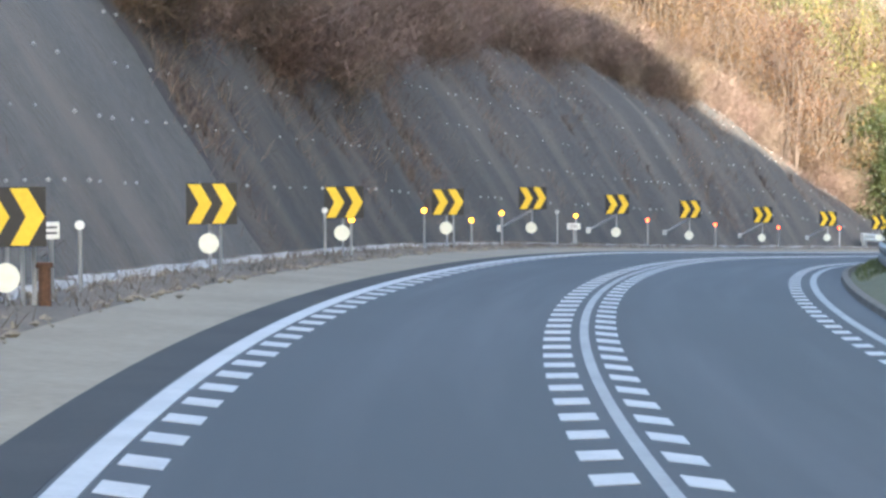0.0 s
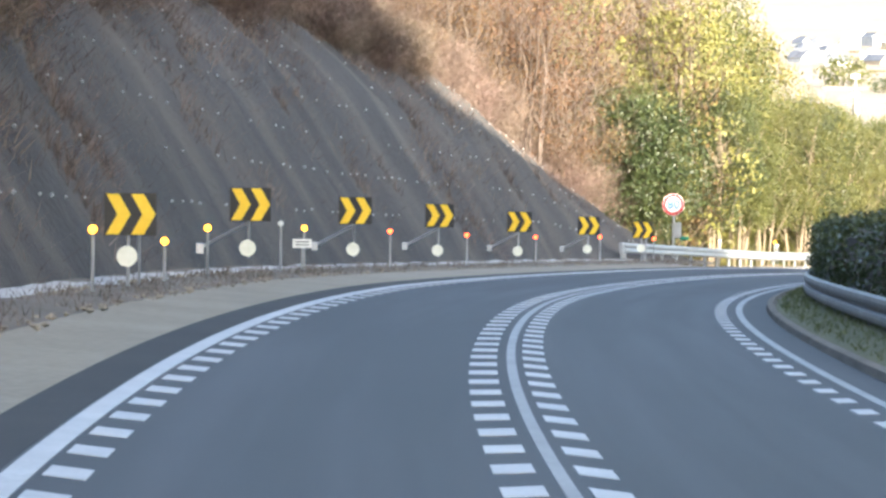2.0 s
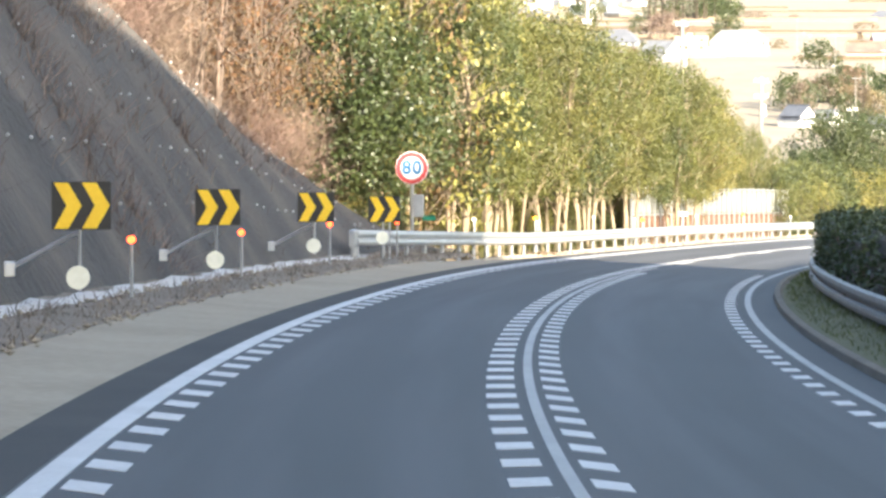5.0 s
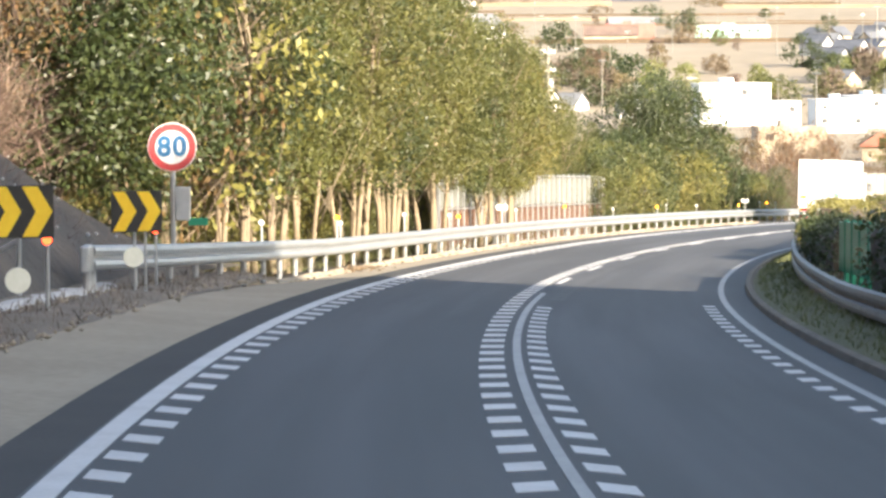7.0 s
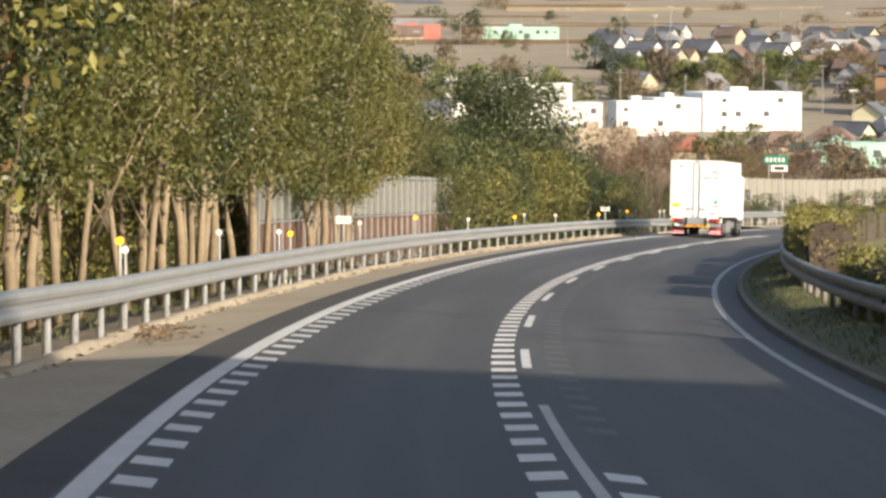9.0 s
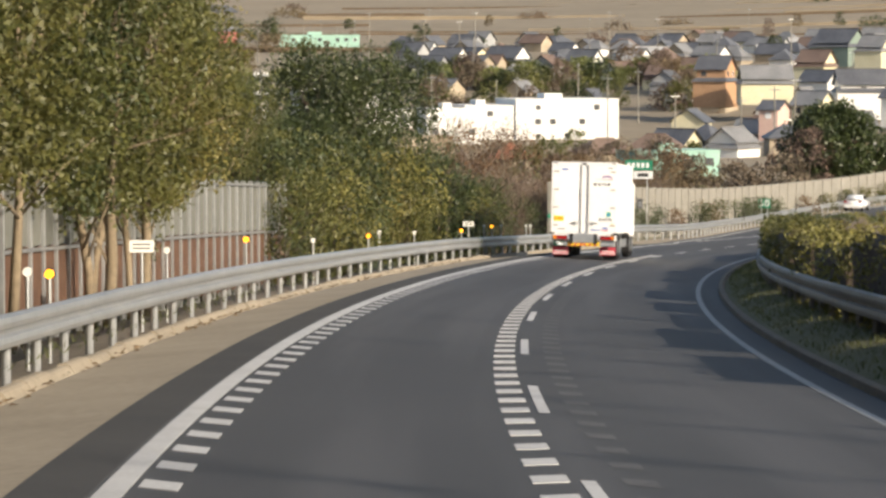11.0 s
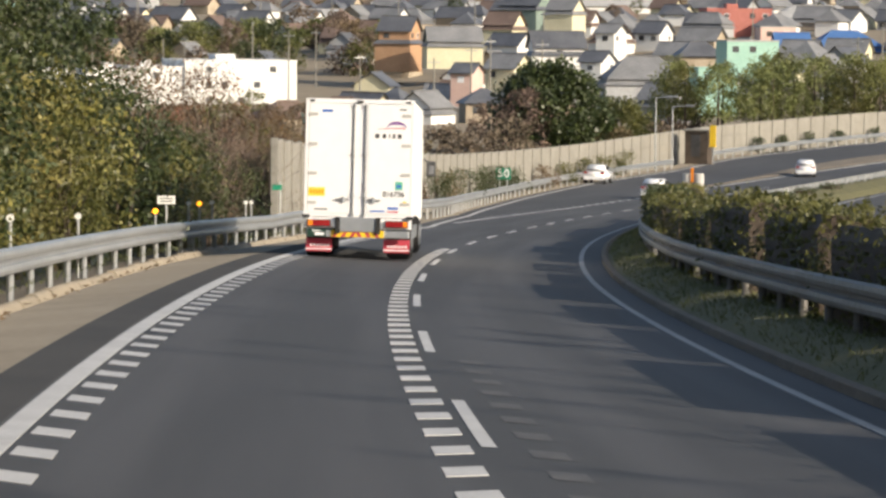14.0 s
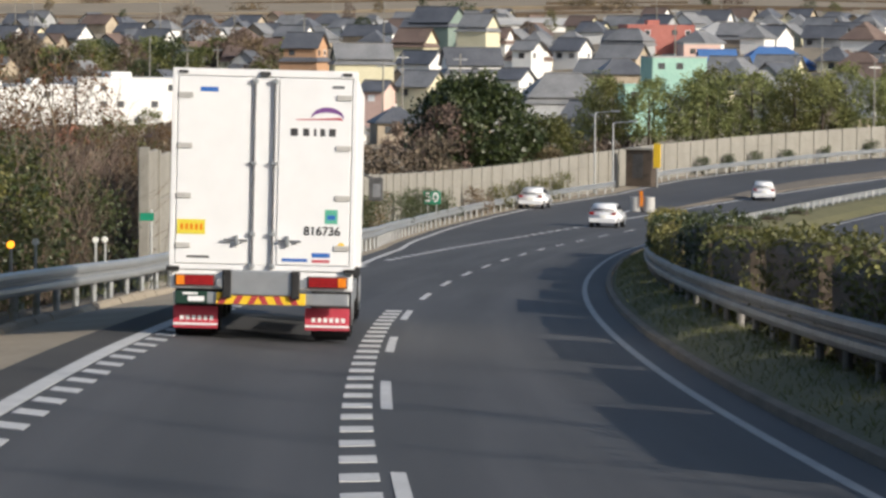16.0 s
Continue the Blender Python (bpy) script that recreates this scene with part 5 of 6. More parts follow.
rng = random.Random(77)
for s, z, mt in ((352, 0.9, 0), (358, 0.9, 0), (367, 1.2, 1), (372, 1.2, 1), (386, 1.2, 1), (400, 1.0, 0), (414, 1.2, 1), (421, 1.3, 0), (428, 1.3, 1), (441, 1.3, 1), (447, 1.3, 1), (453, 1.3, 1), (460, 1.2, 1), (474, 1.1, 0), (484, 1.1, 2), (493, 1.2, 2), (502, 1.2, 2), (511, 1.2, 2), (563, 0.9, 1), (571, 0.9, 1), (579, 0.9, 1), (588, 0.9, 1), (599, 0.9, 1), (612, 1.0, 1)):
    wall_bush(s, wall_line(s) + 0.95, z, (leaf_brown, leaf_dark, leaf_olive)[mt], 500 + int(s))

# ---- booth, lamp posts and gore ----
def booth(s, d, h):
    e = thing("roadside_booth", on_road(s, d, h, 0), "dark brown emergency booth with a yellow panel", "booth")
    part("cabin", box(-1.1, 1.1, 0, 2.0, -1.0, 2.35, 0.03), bark_dark, e)
    part("roof", box(-1.3, 1.3, -0.2, 2.2, 2.35, 2.5, 0.02), wall_concrete, e)
    part("doorway", box(-0.5, 0.4, -0.02, 0.0, 0.0, 2.0, 0.005), steel_dark, e)
    part("panel", box(1.3, 1.9, -0.05, 0.05, 0.9, 2.9, 0.02), sign_yellow, e, "yellow panel")
    part("leg", rod((1.6, 0.1, -1.0), (1.6, 0.1, 1.0), 0.06), galvanised, e)


booth(535, -EXIT(533) - 0.6, 0.7)


def lamp_post(s, d, h):
    e = thing("lamp_post", on_road(s, d), "slim pale steel lamp post", "lamp post", "lamp posts")
    part("pole", rod((0, 0, -0.4), (0, 0, h), 0.09, 0.06, 10), galvanised, e)
    part("arm", rod((0, 0, h), (1.5, 0, h + 0.15), 0.04), galvanised, e)
    part("head", box(1.3, 2.0, -0.12, 0.12, h + 0.08, h + 0.22, 0.03), galvanised, e)


lamp_post(523, -EXIT(523) - 1.8, 6.3)
lamp_post(528, -EXIT(528) - 1.2, 5.4)
tagged(sweep("gore", 494, 639, lambda s: [(-4.2 - 3.6 * smoothstep(494, 560, s), 0.01), (-4.15 - 3.4 * smoothstep(494, 560, s), 0.10), (-4.25, 0.10), (-4.1, 0.01)], dirt, 3.0), "dry strip of grass between road and exit", "verge", kind="structure")
line(470, 494, lambda s: float(np.interp(s, [470, 494], [-3.6, -6.2])), 0.25, "white line of the gore")
line(470, 600, lambda s: -3.55, 0.18, "solid white edge line")
for k in range(26):
    s = 372 + k * 3.6
    line(s, s + 2.0, -3.4, 0.28, "short dashed line along the exit lane")
e = thing("crash_barrel", on_road(493.6, -5.2), "orange and pale crash cushion barrels", "crash cushion")
for x, c in ((-0.45, concrete_pale), (0.45, concrete_pale)):
    part("barrel", rod((x, 0, -0.02), (x, 0, 1.0), 0.42, 0.42, 18), c, e)
part("band", box(-0.12, 0.12, -0.46, -0.40, 0.35, 1.45, 0.02), lens_orange, e, "orange board")


# ---- green mesh screen of the reservation ----
def green_screen(s0, s1, d):
    e = thing("screen_fence", Matrix.Identity(4), "dark green anti-glare screen panels on posts", "fence")
    s = s0
    while s < s1:
        part("panel", box(-0.02, 0.02, 0.06, 1.84, 0.75, 1.65, 0.01), sign_green, e).matrix_world = Matrix.Translation(at(s, d)) @ pose(0, 0, 0, math.degrees(-0.045), 0, -math.degrees(heading(s)))
        part("post", box(-0.04, 0.04, -0.04, 0.04, -0.2, 1.7, 0.01), sign_green, e).matrix_world = Matrix.Translation(at(s, d))
        s += 1.9


green_screen(164.5, 175, 5.6)


# ---- poles with wires ----
def utility_pole(x, y, z0, z1, turn, label="grey concrete utility pole with cross arms"):
    e = thing("utility_pole", Matrix.Translation((x, y, z0)) @ pose(0, 0, 0, 0, 0, turn), label, "utility pole", "utility poles")
    h = z1 - z0
    part("pole", rod((0, 0, -1), (0, 0, h), 0.17, 0.11, 10), wall_concrete, e)
    for z in (h - 0.4, h - 1.6):
        arm = part("cross_arm", box(-1.1, 1.1, -0.05, 0.05, z - 0.05, z + 0.05), galvanised, e)
        for k in (-1.0, -0.5, 0.5, 1.0):
            part("insulator", rod((k, 0, z + 0.05), (k, 0, z + 0.25), 0.06, 0.04, 8), disc_white, arm)
    part("transformer", rod((0.32, 0, h - 3.0), (0.32, 0, h - 2.1), 0.25, seg=12), galvanised, e)


utility_pole(56.7, 247.1, -11, 3.4, 60)
utility_pole(58.5, 246.6, -11, 3.5, 60)
utility_pole(63.1, 242.7, -11, 2.5, 60)
utility_pole(82.1, 279.5, -14, 1.4, 50)
utility_pole(102.2, 316, -18, -2.6, 40)
utility_pole(134, 372, -20, -6.0, 40)

# ---- the town in the valley ----
w_white = material("wall_white", (0.70, 0.70, 0.68), (0.80, 0.80, 0.78), 0.8, 0.3, 3, 0.1)
w_cream = material("wall_cream", (0.58, 0.54, 0.36), (0.70, 0.66, 0.48), 0.8, 0.3, 3, 0.1)
w_tan = material("wall_tan", (0.30, 0.25, 0.18), (0.46, 0.39, 0.30), 0.85, 0.3, 3, 0.1)
w_grey = material("wall_grey", (0.26, 0.27, 0.28), (0.40, 0.41, 0.42), 0.85, 0.3, 3, 0.1)
w_red = material("wall_red", (0.36, 0.125, 0.10), (0.46, 0.18, 0.15), 0.8, 0.3, 3, 0.1)
w_orange = material("wall_orange", (0.42, 0.245, 0.135), (0.52, 0.32, 0.19), 0.8, 0.3, 3, 0.1)
w_pink = material("wall_pink", (0.62, 0.42, 0.36), (0.70, 0.52, 0.45), 0.8, 0.3, 3, 0.1)
w_mint = material("wall_mint", (0.28, 0.48, 0.40), (0.38, 0.58, 0.49), 0.8, 0.3, 3, 0.1)
w_green = material("wall_green", (0.16, 0.22, 0.19), (0.24, 0.30, 0.26), 0.85, 0.3, 3, 0.1)
w_blue = material("wall_blue", (0.06, 0.16, 0.36), (0.10, 0.22, 0.44), 0.7, 0.3, 3, 0.1)
r_dark = material("roof_dark", (0.075, 0.08, 0.092), (0.15, 0.157, 0.172), 0.5, 0.3, 4, 0.3)
r_grey = material("roof_grey", (0.14, 0.145, 0.15), (0.26, 0.262, 0.268), 0.65, 0.3, 4, 0.3)
r_pale = material("roof_pale", (0.34, 0.34, 0.33), (0.46, 0.46, 0.45), 0.7, 0.3, 4, 0.2)
r_brown = material("roof_brown", (0.12, 0.085, 0.07), (0.21, 0.15, 0.12), 0.75, 0.3, 4, 0.3)
r_red = material("roof_red", (0.28, 0.10, 0.06), (0.38, 0.16, 0.10), 0.8, 0.3, 4, 0.3)
r_mint = material("roof_mint", (0.22, 0.44, 0.38), (0.32, 0.54, 0.46), 0.7, 0.3, 4, 0.2)
glass_grey = material("glass_grey", (0.06, 0.065, 0.07), (0.13, 0.135, 0.14), 0.15, 0.5, 3, 0)
r_blue = material("roof_blue", (0.05, 0.13, 0.32), (0.09, 0.19, 0.42), 0.6, 0.3, 4, 0.2)
LOOKS = {}
for m, w in ((w_white, "white"), (w_cream, "cream"), (w_tan, "tan"), (w_grey, "grey"), (w_red, "red"), (w_orange, "orange"), (w_pink, "pink"), (w_mint, "mint-green"), (w_green, "dull green"), (w_blue, "blue"), (r_dark, "dark tiled"), (r_grey, "grey tiled"), (r_pale, "pale"), (r_brown, "brown tiled"), (r_red, "red tiled"), (r_mint, "mint"), (r_blue, "blue")):
    LOOKS[m.name] = w


def house(x, y, z, w, dp, h, turn, kind, wall, roof, plain=False):
    """A house with walls, roof and windows; w across its front, h to the ridge."""
    e = thing("house" if w < 11 else "building", Matrix.Translation((x, y, z)) @ pose(0, 0, 0, 0, 0, turn), LOOKS[wall.name] + " walled " + ("building" if w >= 11 else "house") + (" with a flat " if kind == "flat" else " with a hipped " if kind == "hip" else " with a gabled ") + LOOKS[roof.name] + " roof", "house" if w < 11 else "building", "houses of the town")
    a, b = w / 2, dp / 2
    if kind == "flat":
        part("wall", box(-a, a, -b, b, -3, h - 0.25, 0.03), wall, e)
        top = part("roof", box(-a - 0.1, a + 0.1, -b - 0.1, b + 0.1, h - 0.25, h, 0.03), wall if w > 9 else roof, e)
        part("roof_cabin", box(-a * 0.3, a * 0.05, -b * 0.3, b * 0.4, h, h + 0.9), wall, top) if w > 9 else None
        eave = h - 0.3
    else:
        rise = min(0.40 * min(w, dp), h * 0.5)
        eave = h - rise
        bm = box(-a, a, -b, b, -3, eave)
        if kind == "gable":
            for sx in (-1, 1):
                v = [bm.verts.new((sx * a, -b, eave)), bm.verts.new((sx * a, b, eave)), bm.verts.new((sx * a, 0, h - 0.06))]
                bm.faces.new(v)
        part("wall", bm, wall, e)
        o = 0.5
        k = a + o if kind == "gable" else max(a - b * 0.8, 0.2)
        bm = bmesh.new()
        drop = rise * o / b
        for t in (0.0, -0.16):
            pts = [(-a - o, -b - o, eave - drop), (a + o, -b - o, eave - drop), (a + o, b + o, eave - drop), (-a - o, b + o, eave - drop), (-k, 0, h), (k, 0, h)]
            v = [bm.verts.new((px, py, pz + t)) for px, py, pz in pts]
            bm.faces.new((v[0], v[1], v[5], v[4]))
            bm.faces.new((v[2], v[3], v[4], v[5]))
            if kind == "hip":
                bm.faces.new((v[1], v[2], v[5]))
                bm.faces.new((v[3], v[0], v[4]))
            if t:
                bm.faces.new((v[3], v[2], v[1], v[0])) if kind == "hip" else None
        ro = part("roof", bm, roof, e)
        part("ridge", box(-k, k, -0.14, 0.14, h - 0.04, h + 0.12, 0.02), roof, ro)
    if kind != "flat" and h > 4.6 and not plain:
        g1, ze = 0.6, min(2.7, eave - 0.9)
        part("ground_floor", box(-a - g1, a + g1 * 0.4, -b - g1, b + 0.4, -3, ze - 0.4), wall, e)
        bm = bmesh.new()
        out = [(-a - g1 - 0.4, -b - g1 - 0.4), (a + g1 * 0.4 + 0.4, -b - g1 - 0.4), (a + g1 * 0.4 + 0.4, b + 0.8), (-a - g1 - 0.4, b + 0.8)]
        inn = [(-a - 0.01, -b - 0.01), (a + 0.01, -b - 0.01), (a + 0.01, b + 0.01), (-a - 0.01, b + 0.01)]
        vo = [bm.verts.new((px, py, ze - 0.45)) for px, py in out]
        vi = [bm.verts.new((px, py, ze + 0.35)) for px, py in inn]
        for i in range(4):
            bm.faces.new((vo[i], vo[(i + 1) % 4], vi[(i + 1) % 4], vi[i]))
        bm.faces.new(vo[::-1])
        part("lower_roof", bm, roof, e)
    if kind == "flat" and w > 20 and not plain:
        for px, ph in ((-0.42, 3.0), (-0.2, 4.5), (-0.12, 3.2), (0.02, 5.0), (0.22, 2.6), (0.3, 2.6), (0.45, 3.4)):
            part("roof_mast", rod((px * w, 0, h - 0.1), (px * w, 0, h + ph), 0.10, 0.07), wall_concrete, e)
        part("tank_frame", box(0.2 * w, 0.31 * w, -0.1, 0.1, h + 2.3, h + 2.5), wall_concrete, e)
    if plain:
        return e
    rows = 1 if kind != "flat" else max(1, int(eave / 2.6))
    n = max(1, int(w / 2.6))
    r = random.Random(int(x * 7 + y))
    for side, half, wide, m in ((-1, b, w, n), (0, a, dp, max(1, int(dp / 3)))):
        for row in range(rows):
            for i in range(m):
                if r.random() < (0.4 if kind == "flat" else 0.42) or (kind == "flat" and r.random() < 0.15):
                    continue
                c = -wide / 2 + wide * (i + 0.5) / m
                zc = eave - 1.25 - row * 2.6
                win = part("window", box(c - 0.55, c + 0.55, -half - 0.05, -half + 0.02, zc - 0.5, zc + 0.5), paint_white if r.random() < 0.25 else steel_dark, e)
                gl = (w > 11 or h > 6.6 or r.random() < 0.3) and part("pane", box(c - 0.47, c + 0.47, -half - 0.06, -half - 0.05, zc - 0.42, zc + 0.42), glass_grey, win)
                if side == 0:
                    win.matrix_basis = pose(0, 0, 0, 0, 0, 90)
    return e


house(569, 1328, -4.4, 19.8, 13.8, 8.1, -15, "gable", w_red, r_grey)
house(561, 1221, -5.9, 24.9, 17.5, 6.1, -21, "gable", w_grey, r_pale)
house(494, 1086, -5.5, 24, 9, 5.2, -25, "flat", w_mint, r_mint)
house(481, 1137, -4.4, 16, 9, 5.0, -25, "flat", w_red, r_grey, True)
house(665, 1021, -4.8, 7.8, 8, 7.5, -62, "gable", w_cream, r_dark)
house(277, 645, -15.4, 12.6, 8.8, 4.5, -15, "flat", w_white, r_pale)
house(294, 659, -18.8, 6.1, 6.0, 4.4, -15, "flat", w_white, r_pale)
house(322, 690, -22.3, 9.9, 7.0, 7.3, -14, "flat", w_white, r_pale)
house(354.6, 708, -23.4, 19.4, 16, 9.6, -16, "flat", w_white, r_pale)
house(340.6, 711.5, -23.4, 9.4, 14, 8.5, -16, "flat", w_white, r_pale)
house(245, 560, -20.3, 10.3, 7.2, 4.4, -18, "flat", w_tan, r_pale)
house(262, 563, -20.5, 5.3, 6.0, 3.2, -29, "hip", w_tan, r_red)
house(284, 575, -20.6, 7.6, 6.0, 3.4, -11, "hip", w_tan, r_brown)
house(307, 598, -21.2, 7.8, 6.0, 3.8, -42, "hip", w_cream, r_brown)
house(276, 546, -20.3, 11.5, 8.1, 2.4, -12, "flat", w_mint, r_mint)
house(455, 933, -9.9, 8.6, 6.5, 5.6, -63, "gable", w_white, r_dark)
house(473, 934, -9.6, 9.4, 7.0, 5.7, -64, "gable", w_white, r_dark)
house(473, 895, -11.1, 7.2, 6.2, 6.2, -60, "gable", w_white, r_dark)
house(500, 916, -9.4, 8.4, 6.4, 4.8, -66, "gable", w_white, r_grey)
house(424, 1179, -3.9, 10.8, 8, 6.3, -30, "flat", w_tan, r_pale)
house(441, 1177, -3.9, 20, 9, 8.2, -24, "hip", w_white, r_grey)
house(457, 1099, -5.5, 16.7, 8, 5.5, -25, "gable", w_tan, r_brown, True)
house(470, 1101, -5.3, 6.2, 6, 6.2, -25, "flat", w_red, r_grey, True)
house(307, 801, -19.9, 5.6, 5.5, 5.5, -62, "gable", w_white, r_dark)
house(314, 801, -19.9, 5.6, 5.5, 4.4, -58, "gable", w_white, r_grey)
house(317, 773, -21.1, 7.8, 6, 4.6, -20, "gable", w_white, r_dark)
house(327, 782, -20.6, 4.2, 5, 4.2, -64, "gable", w_white, r_dark)
house(361, 1151, -5.0, 12, 8, 6.6, -30, "gable", w_white, r_grey)
house(395, 1177, -4.2, 16, 10, 8.8, -26, "hip", w_grey, r_dark)
house(388, 1112, -5.8, 11, 8, 6.4, -62, "gable", w_white, r_grey)
house(720, 1662, 10.5, 30, 12, 6.0, -26, "hip", w_tan, r_dark)
house(487, 791, -7.1, 5.8, 6.0, 5.4, -61, "gable", w_cream, r_grey)
house(492, 812, -6.0, 9.2, 7.9, 5.9, -65, "gable", w_green, r_dark)
house(459, 774, -9.8, 6.3, 6.0, 4.9, -60, "gable", w_cream, r_brown)
house(414, 745, -13.6, 6.2, 6.0, 7.5, -53, "gable", w_orange, r_dark)
house(416, 730, -12.8, 9.6, 7.0, 4.8, -27, "gable", w_cream, r_grey)
house(414, 695, -15.2, 9.0, 6.3, 6.6, -25, "gable", w_white, r_dark)
house(405, 671, -16.1, 3.9, 6.0, 4.3, -61, "gable", w_white, r_dark)
house(452, 729, -11.6, 3.8, 6.0, 4.4, -60, "gable", w_white, r_grey)
house(471, 740, -11.1, 5.2, 6.0, 4.5, -64, "gable", w_white, r_dark)
house(367, 655, -17.6, 3.4, 6.0, 4.0, -54, "gable", w_pink, r_dark)
house(378, 659, -16.4, 5.3, 6.0, 4.3, -65, "gable", w_cream, r_grey)
house(389, 638, -18.6, 12.0, 8.4, 6.3, -28, "hip", w_grey, r_grey)
house(379, 608, -17.6, 6.0, 6.0, 4.1, -24, "flat", w_mint, r_mint)
house(422, 652, -15.1, 9.0, 6.3, 5.4, -22, "flat", w_mint, r_pale)
house(503, 754, -7.8, 13.4, 9.4, 4.0, -28, "flat", w_red, r_pale)
house(497, 734, -11.0, 7.2, 6.0, 3.6, -28, "flat", w_pink, r_pale)
house(556, 790, -9.0, 22.5, 15.7, 6.3, -35, "hip", w_grey, r_pale)
house(480, 709, -12.7, 6.2, 6.0, 4.1, -31, "gable", w_blue, r_blue)
house(475, 688, -13.2, 12.0, 8.4, 5.1, -27, "hip", w_tan, r_blue)
house(434, 680, -14.6, 7.6, 6.0, 4.4, -27, "hip", w_tan, r_dark)
house(491, 688, -13.7, 8.1, 6.0, 5.1, -33, "hip", w_tan, r_brown)
house(359, 623, -18.9, 8.7, 6.1, 4.0, -16, "gable", w_grey, r_grey)
house(340, 612, -20.1, 6.1, 6.0, 3.4, -25, "hip", w_tan, r_dark)

# the rest of the town, thinning out towards the fields
rng = random.Random(314)
taken = [(o.matrix_world.translation.x, o.matrix_world.translation.y) for o in scene.objects if o.parent is None and o.name.split(".")[0] in ("house", "building")]
made = 0
while made < 205:
    an, r = radians(rng.uniform(24, 46.5)), rng.uniform(440, 980)
    x, y = 80 + r * math.sin(an), 244 + r * math.cos(an)
    s, d, _ = road_place(x, y)
    if abs(d) < 45 and s < 640 or any((x - p) ** 2 + (y - q) ** 2 < 9.5 ** 2 for p, q in taken):
        continue
    if math.degrees(an) < 33 and r < 640 or math.atan2(x - 26.6, y - 143.7) < radians(27.8):
        continue
    taken.append((x, y))
    w = rng.uniform(5.0, 8.6)
    house(x, y, land(x, y), w, rng.uniform(4.6, 6.2), rng.uniform(3.8, 5.9), rng.choice((-62, -58, -68, 27, 32)) + rng.uniform(-8, 8), rng.choice(("gable", "gable", "hip")), rng.choice((w_white, w_white, w_cream, w_tan, w_grey, w_tan)), rng.choice((r_dark, r_dark, r_grey, r_grey, r_brown)), made % 2 == 0)
    made += 1

# small pale town far up the valley
made = 0
while made < 46:
    an, r = radians(rng.uniform(14.8, 19.3)), rng.uniform(1640, 2080)
    x, y = 60 + r * math.sin(an), 150 + r * math.cos(an)
    if any((x - p) ** 2 + (y - q) ** 2 < 15 ** 2 for p, q in taken):
        continue
    taken.append((x, y))
    house(x, y, land(x, y), rng.uniform(8, 14), rng.uniform(7, 10), rng.uniform(5, 7.5), rng.choice((-62, -70, 25)) + rng.uniform(-9, 9), rng.choice(("gable", "hip", "flat")), rng.choice((w_white, w_white, w_grey, w_tan)), rng.choice((r_grey, r_dark, r_pale)), True)
    made += 1

# poles, trees and sheds among the houses
for k in range(56):
    an, r = radians(rng.uniform(22, 46)), rng.uniform(400, 1000)
    x, y = 80 + r * math.sin(an), 244 + r * math.cos(an)
    z = land(x, y)
    e = thing("power_pole", Matrix.Translation((x, y, z)) @ pose(0, 0, 0, 0, 0, rng.uniform(0, 180)), "thin grey pole between the houses", "pole", "poles in the town")
    h = rng.uniform(8.5, 14)
    part("pole", rod((0, 0, -1), (0, 0, h), 0.14, 0.09, 8), wall_concrete, e)
    part("cross_arm", box(-0.9, 0.9, -0.06, 0.06, h - 0.7, h - 0.55), galvanised, e)


leaf_wood = material("leaf_wood", (0.13, 0.155, 0.048), (0.26, 0.275, 0.10), 0.8, 0.3, 2, 0, island=0.22, translucent=0.2)


def far_tree(x, y, z, w, h, mat, seed, label, n=64, per=24):
    r = random.Random(seed)
    e = thing("far_tree", Matrix.Translation((x, y, z)), label, "tree", "trees in the valley")
    cs, rs = [], []
    for _ in range(n):
        t = r.uniform(0.12, 1.0)
        q = w / 2 * math.sin(math.pi * (0.18 + 0.72 * t)) * math.sqrt(r.uniform(0.1, 1))
        a = r.uniform(0, 6.283)
        cs.append((q * math.cos(a), q * math.sin(a), t * h))
        rs.append(w * r.uniform(0.07, 0.15))
    o = new("crown", leaf_mesh("crown", cs, rs, per, (w * 0.05 + 0.12) * (0.62 if per > 24 else 0.8), mat, seed, aspect=0.7))
    o.parent = e
    bm = bmesh.new()
    stem_tube(bm, [(0, 0, -1.5), (0.1, 0.05, h * 0.4), (0, 0, h * 0.85)], 0.03 * h, 0.02 * h * 0.3)
    part("trunk", bm, bark_dark, e)
    return e


far_tree(275.5, 508, -21.5, 13, 9.3, leaf_dark, 1, "large round dark-green tree behind the noise wall", 210, 70)
far_tree(270, 505, -21.5, 7, 7.0, twig_grey, 2, "brownish leafless tree behind the noise wall", 90, 30)
far_tree(286, 509, -21.5, 7, 6.0, leaf_olive, 3, "olive tree behind the noise wall", 90, 40)
far_tree(516, 1062, -6.5, 9, 9, leaf_dark, 5, "round dark tree in the fields")
far_tree(924, 1291, 3.5, 10, 13, leaf_dark, 6, "round dark tree in the fields")
for k in range(45):
    t = (k % 15) / 14 + (0.03 if k > 29 else 0.0)
    back = (0.0, 4.0, 8.0)[k // 15]
    far_tree(343 + 62 * t + rng.uniform(-2, 2) + back * 0.6, 571 - 52 * t + rng.uniform(-2, 2) + back * 0.8, -21.0 + 2.0 * t, rng.uniform(6.5, 8.5), 7.8 + 1.8 * t + rng.uniform(-1.0, 0.8) + back * 0.12, (leaf_olive, leaf_wood, leaf_wood, leaf_wood)[k % 4], 10 + k, "olive-green tree in a dense row by the road", 84, 30)
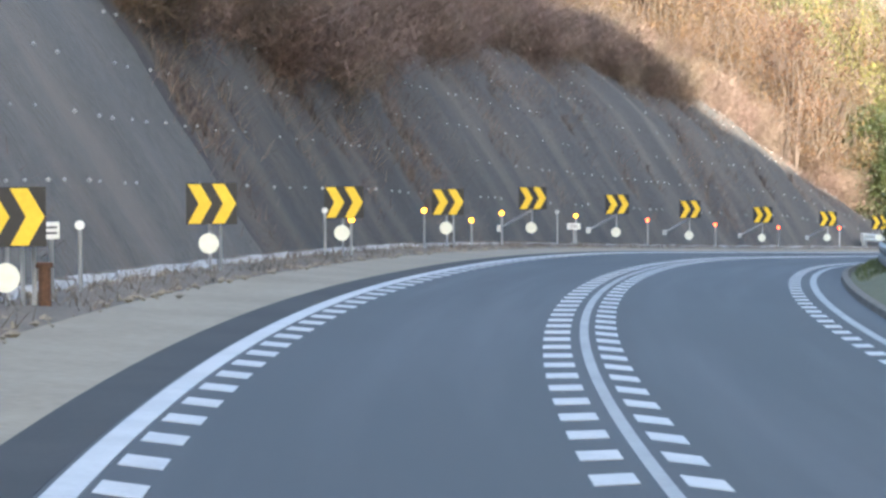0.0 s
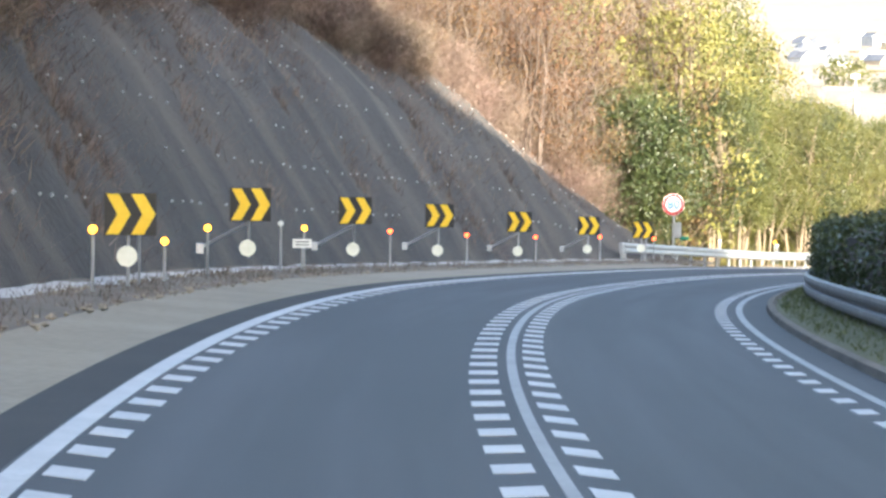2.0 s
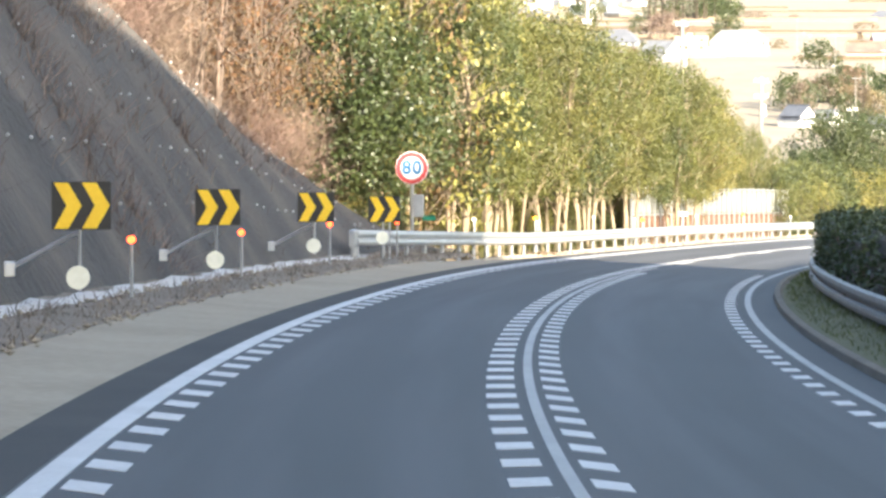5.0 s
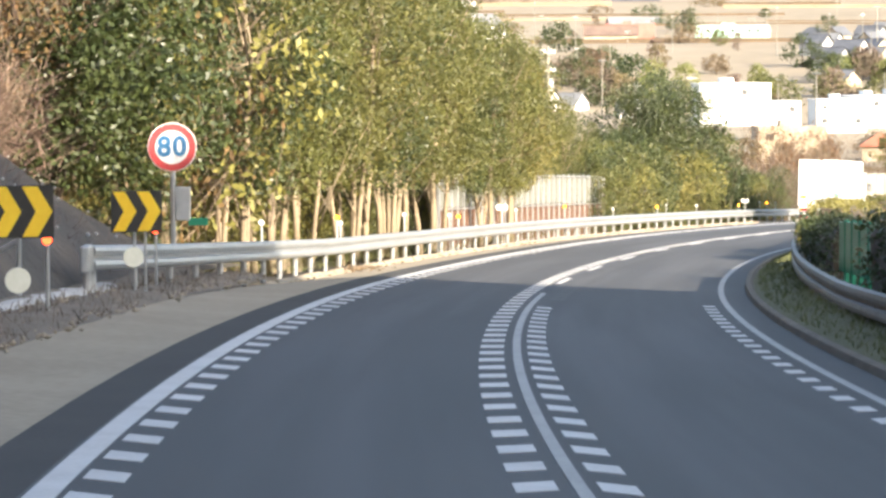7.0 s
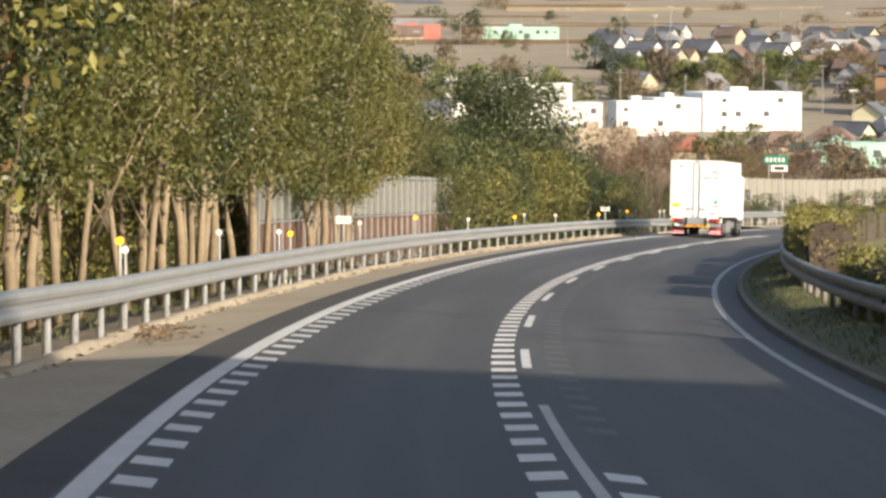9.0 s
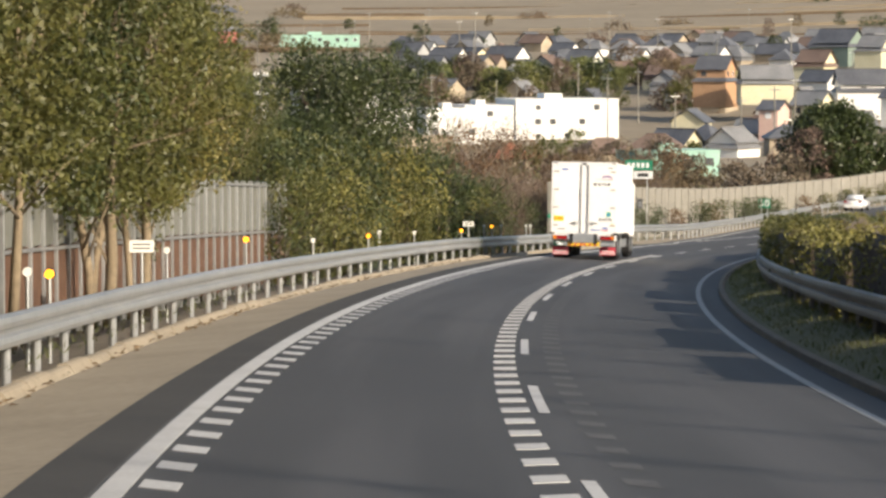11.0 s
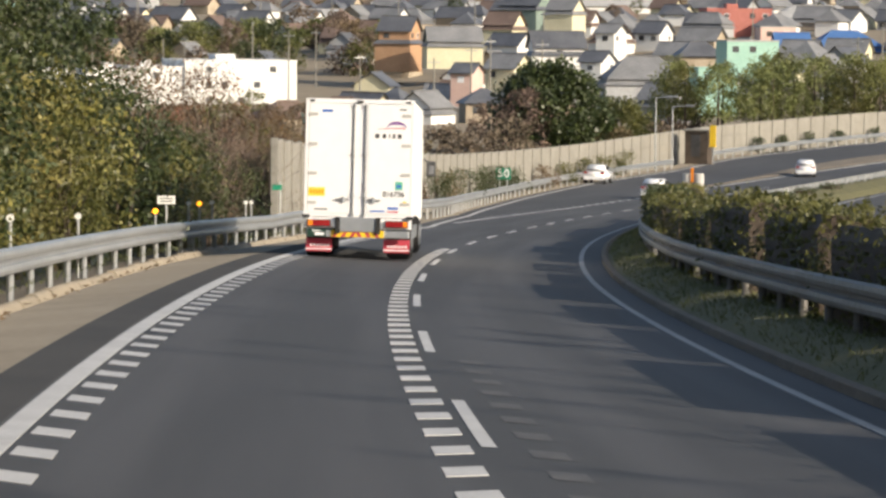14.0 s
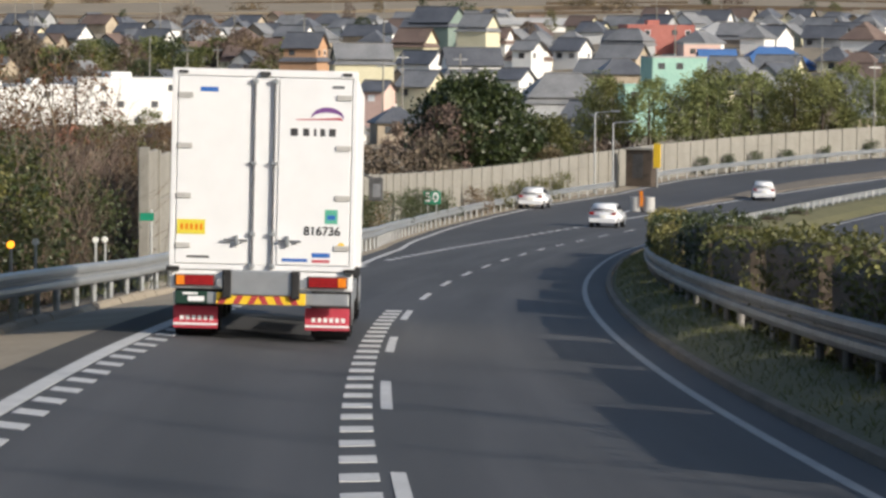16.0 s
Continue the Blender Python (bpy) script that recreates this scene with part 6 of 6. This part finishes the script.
for k in range(44):
    an, r = radians(rng.uniform(22.5, 34)), rng.uniform(640, 820)
    x, y = 50 + r * math.sin(an), 190 + r * math.cos(an)
    far_tree(x, y, land(x, y) - 0.5, rng.uniform(7, 13), rng.uniform(5, 9), rng.choice((leaf_dark, leaf_olive, leaf_brown, twig_grey)), 40 + k, "tree among the houses of the valley")
for k in range(40):
    an, r = radians(rng.uniform(23, 46)), rng.uniform(460, 1300)
    x, y = 80 + r * math.sin(an), 244 + r * math.cos(an)
    s, d, _ = road_place(x, y)
    if abs(d) < 50 and s < 640:
        continue
    far_tree(x, y, land(x, y) - 0.5, rng.uniform(3, 7), rng.uniform(3, 7), rng.choice((leaf_dark, leaf_olive, leaf_brown, twig_grey)), 140 + k, "garden tree among the houses")
for k in range(9):
    an, r = radians(rng.uniform(14.5, 25)), rng.uniform(640, 1500)
    x, y = 60 + r * math.sin(an), 150 + r * math.cos(an)
    far_tree(x, y, land(x, y) - 0.5, rng.uniform(8, 16), rng.uniform(6, 10), rng.choice((leaf_dark, leaf_olive, leaf_brown, twig_grey)), 340 + k, "tree among the far houses")
for k in range(40):
    an, r = radians(rng.uniform(18, 46)), rng.uniform(1000, 1750)
    x, y = 60 + r * math.sin(an), 150 + r * math.cos(an)
    far_tree(x, y, land(x, y) - 0.6, rng.uniform(7, 20), rng.uniform(2.5, 5), rng.choice((twig_grey, leaf_brown, leaf_dark)), 440 + k, "low scrub on the field terraces", 50, 12)
for k in range(8):
    an, r = radians(rng.uniform(29, 41)), rng.uniform(900, 1010)
    x, y = 60 + r * math.sin(an), 150 + r * math.cos(an)
    house(x, y, land(x, y), rng.uniform(16, 34), 7, 3.2, -math.degrees(an) + rng.uniform(-6, 6), "gable", w_white, r_pale, True)
for k in range(12):
    an, r = radians(rng.uniform(15.5, 22)), rng.uniform(1250, 2000)
    x, y = 60 + r * math.sin(an), 150 + r * math.cos(an)
    far_tree(x, y, land(x, y) - 0.6, rng.uniform(14, 30), rng.uniform(7, 13), rng.choice((leaf_dark, leaf_olive, twig_grey)), 540 + k, "dark clump of trees in the far fields")
# belt of trees between the white buildings and the upper houses
for k in range(34):
    an, r = radians(28.0 + 5.6 * (k % 17) / 16 + rng.uniform(-0.15, 0.15)), rng.uniform(690, 720) if k < 17 else rng.uniform(745, 790)
    x, y = 80 + r * math.sin(an), 244 + r * math.cos(an)
    z = land(x, y) - 0.5
    far_tree(x, y, z, rng.uniform(7, 12), -7.4 + rng.uniform(-2.6, 0.9) - z, (leaf_dark, leaf_wood, leaf_olive, twig_grey, leaf_wood)[k % 5], 640 + k, "tree in the belt above the white buildings", 90, 22)
for x, y, w, h in ((349, 833, 8, 9.0), (356, 830, 8, 8.2), (383, 846, 6, 6), (332, 795, 5, 5)):
    far_tree(x, y, land(x, y) - 0.4, w, h, leaf_wood, 700 + x, "round greyish-green tree above the white buildings", 90, 22)
for k in range(16):
    x, y = 584 + 2.2 * k + rng.uniform(-3, 3), 1668 - k * 0.8 + rng.uniform(-5, 5)
    far_tree(x, y, land(x, y) - 1, rng.uniform(9, 13), rng.uniform(17, 26), leaf_dark, 720 + k, "tall dark wood at the edge of the far fields", 70, 16)
# scrub between the wall and the town
for k in range(60):
    an, r = radians(rng.uniform(22, 40)), rng.uniform(250, 470)
    x, y = 80 + r * math.sin(an), 244 + r * math.cos(an)
    s, d, _ = road_place(x, y)
    if d > -30 or d < -160:
        continue
    far_tree(x, y, land(x, y) - 0.5, rng.uniform(4, 8), rng.uniform(3, 5.5), rng.choice((leaf_brown, twig_grey, twig_grey, leaf_olive)), 240 + k, "brown winter scrub below the road")
# terrace banks of the fields
for k in range(70):
    an, r = radians(rng.uniform(16, 48)), rng.uniform(950, 2100)
    x, y = 60 + r * math.sin(an), 200 + r * math.cos(an)
    L = rng.uniform(50, 190)
    ux, uy = math.cos(an), -math.sin(an)
    vs, fs = [], []
    for i in range(9):
        px, py = x + ux * L * (i / 8 - 0.5), y + uy * L * (i / 8 - 0.5)
        z = land(px, py)
        vs += [(px, py, z - 1.5), (px, py, z + rng.uniform(0.8, 1.3)), (px + math.sin(an) * 5, py + math.cos(an) * 5, z + 1.1)]
    for i in range(8):
        fs += [(3 * i, 3 * i + 3, 3 * i + 4, 3 * i + 1), (3 * i + 1, 3 * i + 4, 3 * i + 5, 3 * i + 2)]
    tagged(new("terrace_bank", mesh_of("terrace_bank", vs, fs, [soil_brown if k % 3 else field_dry])), "low earth bank between dry terraced fields", "earth bank", "terrace banks", "structure")
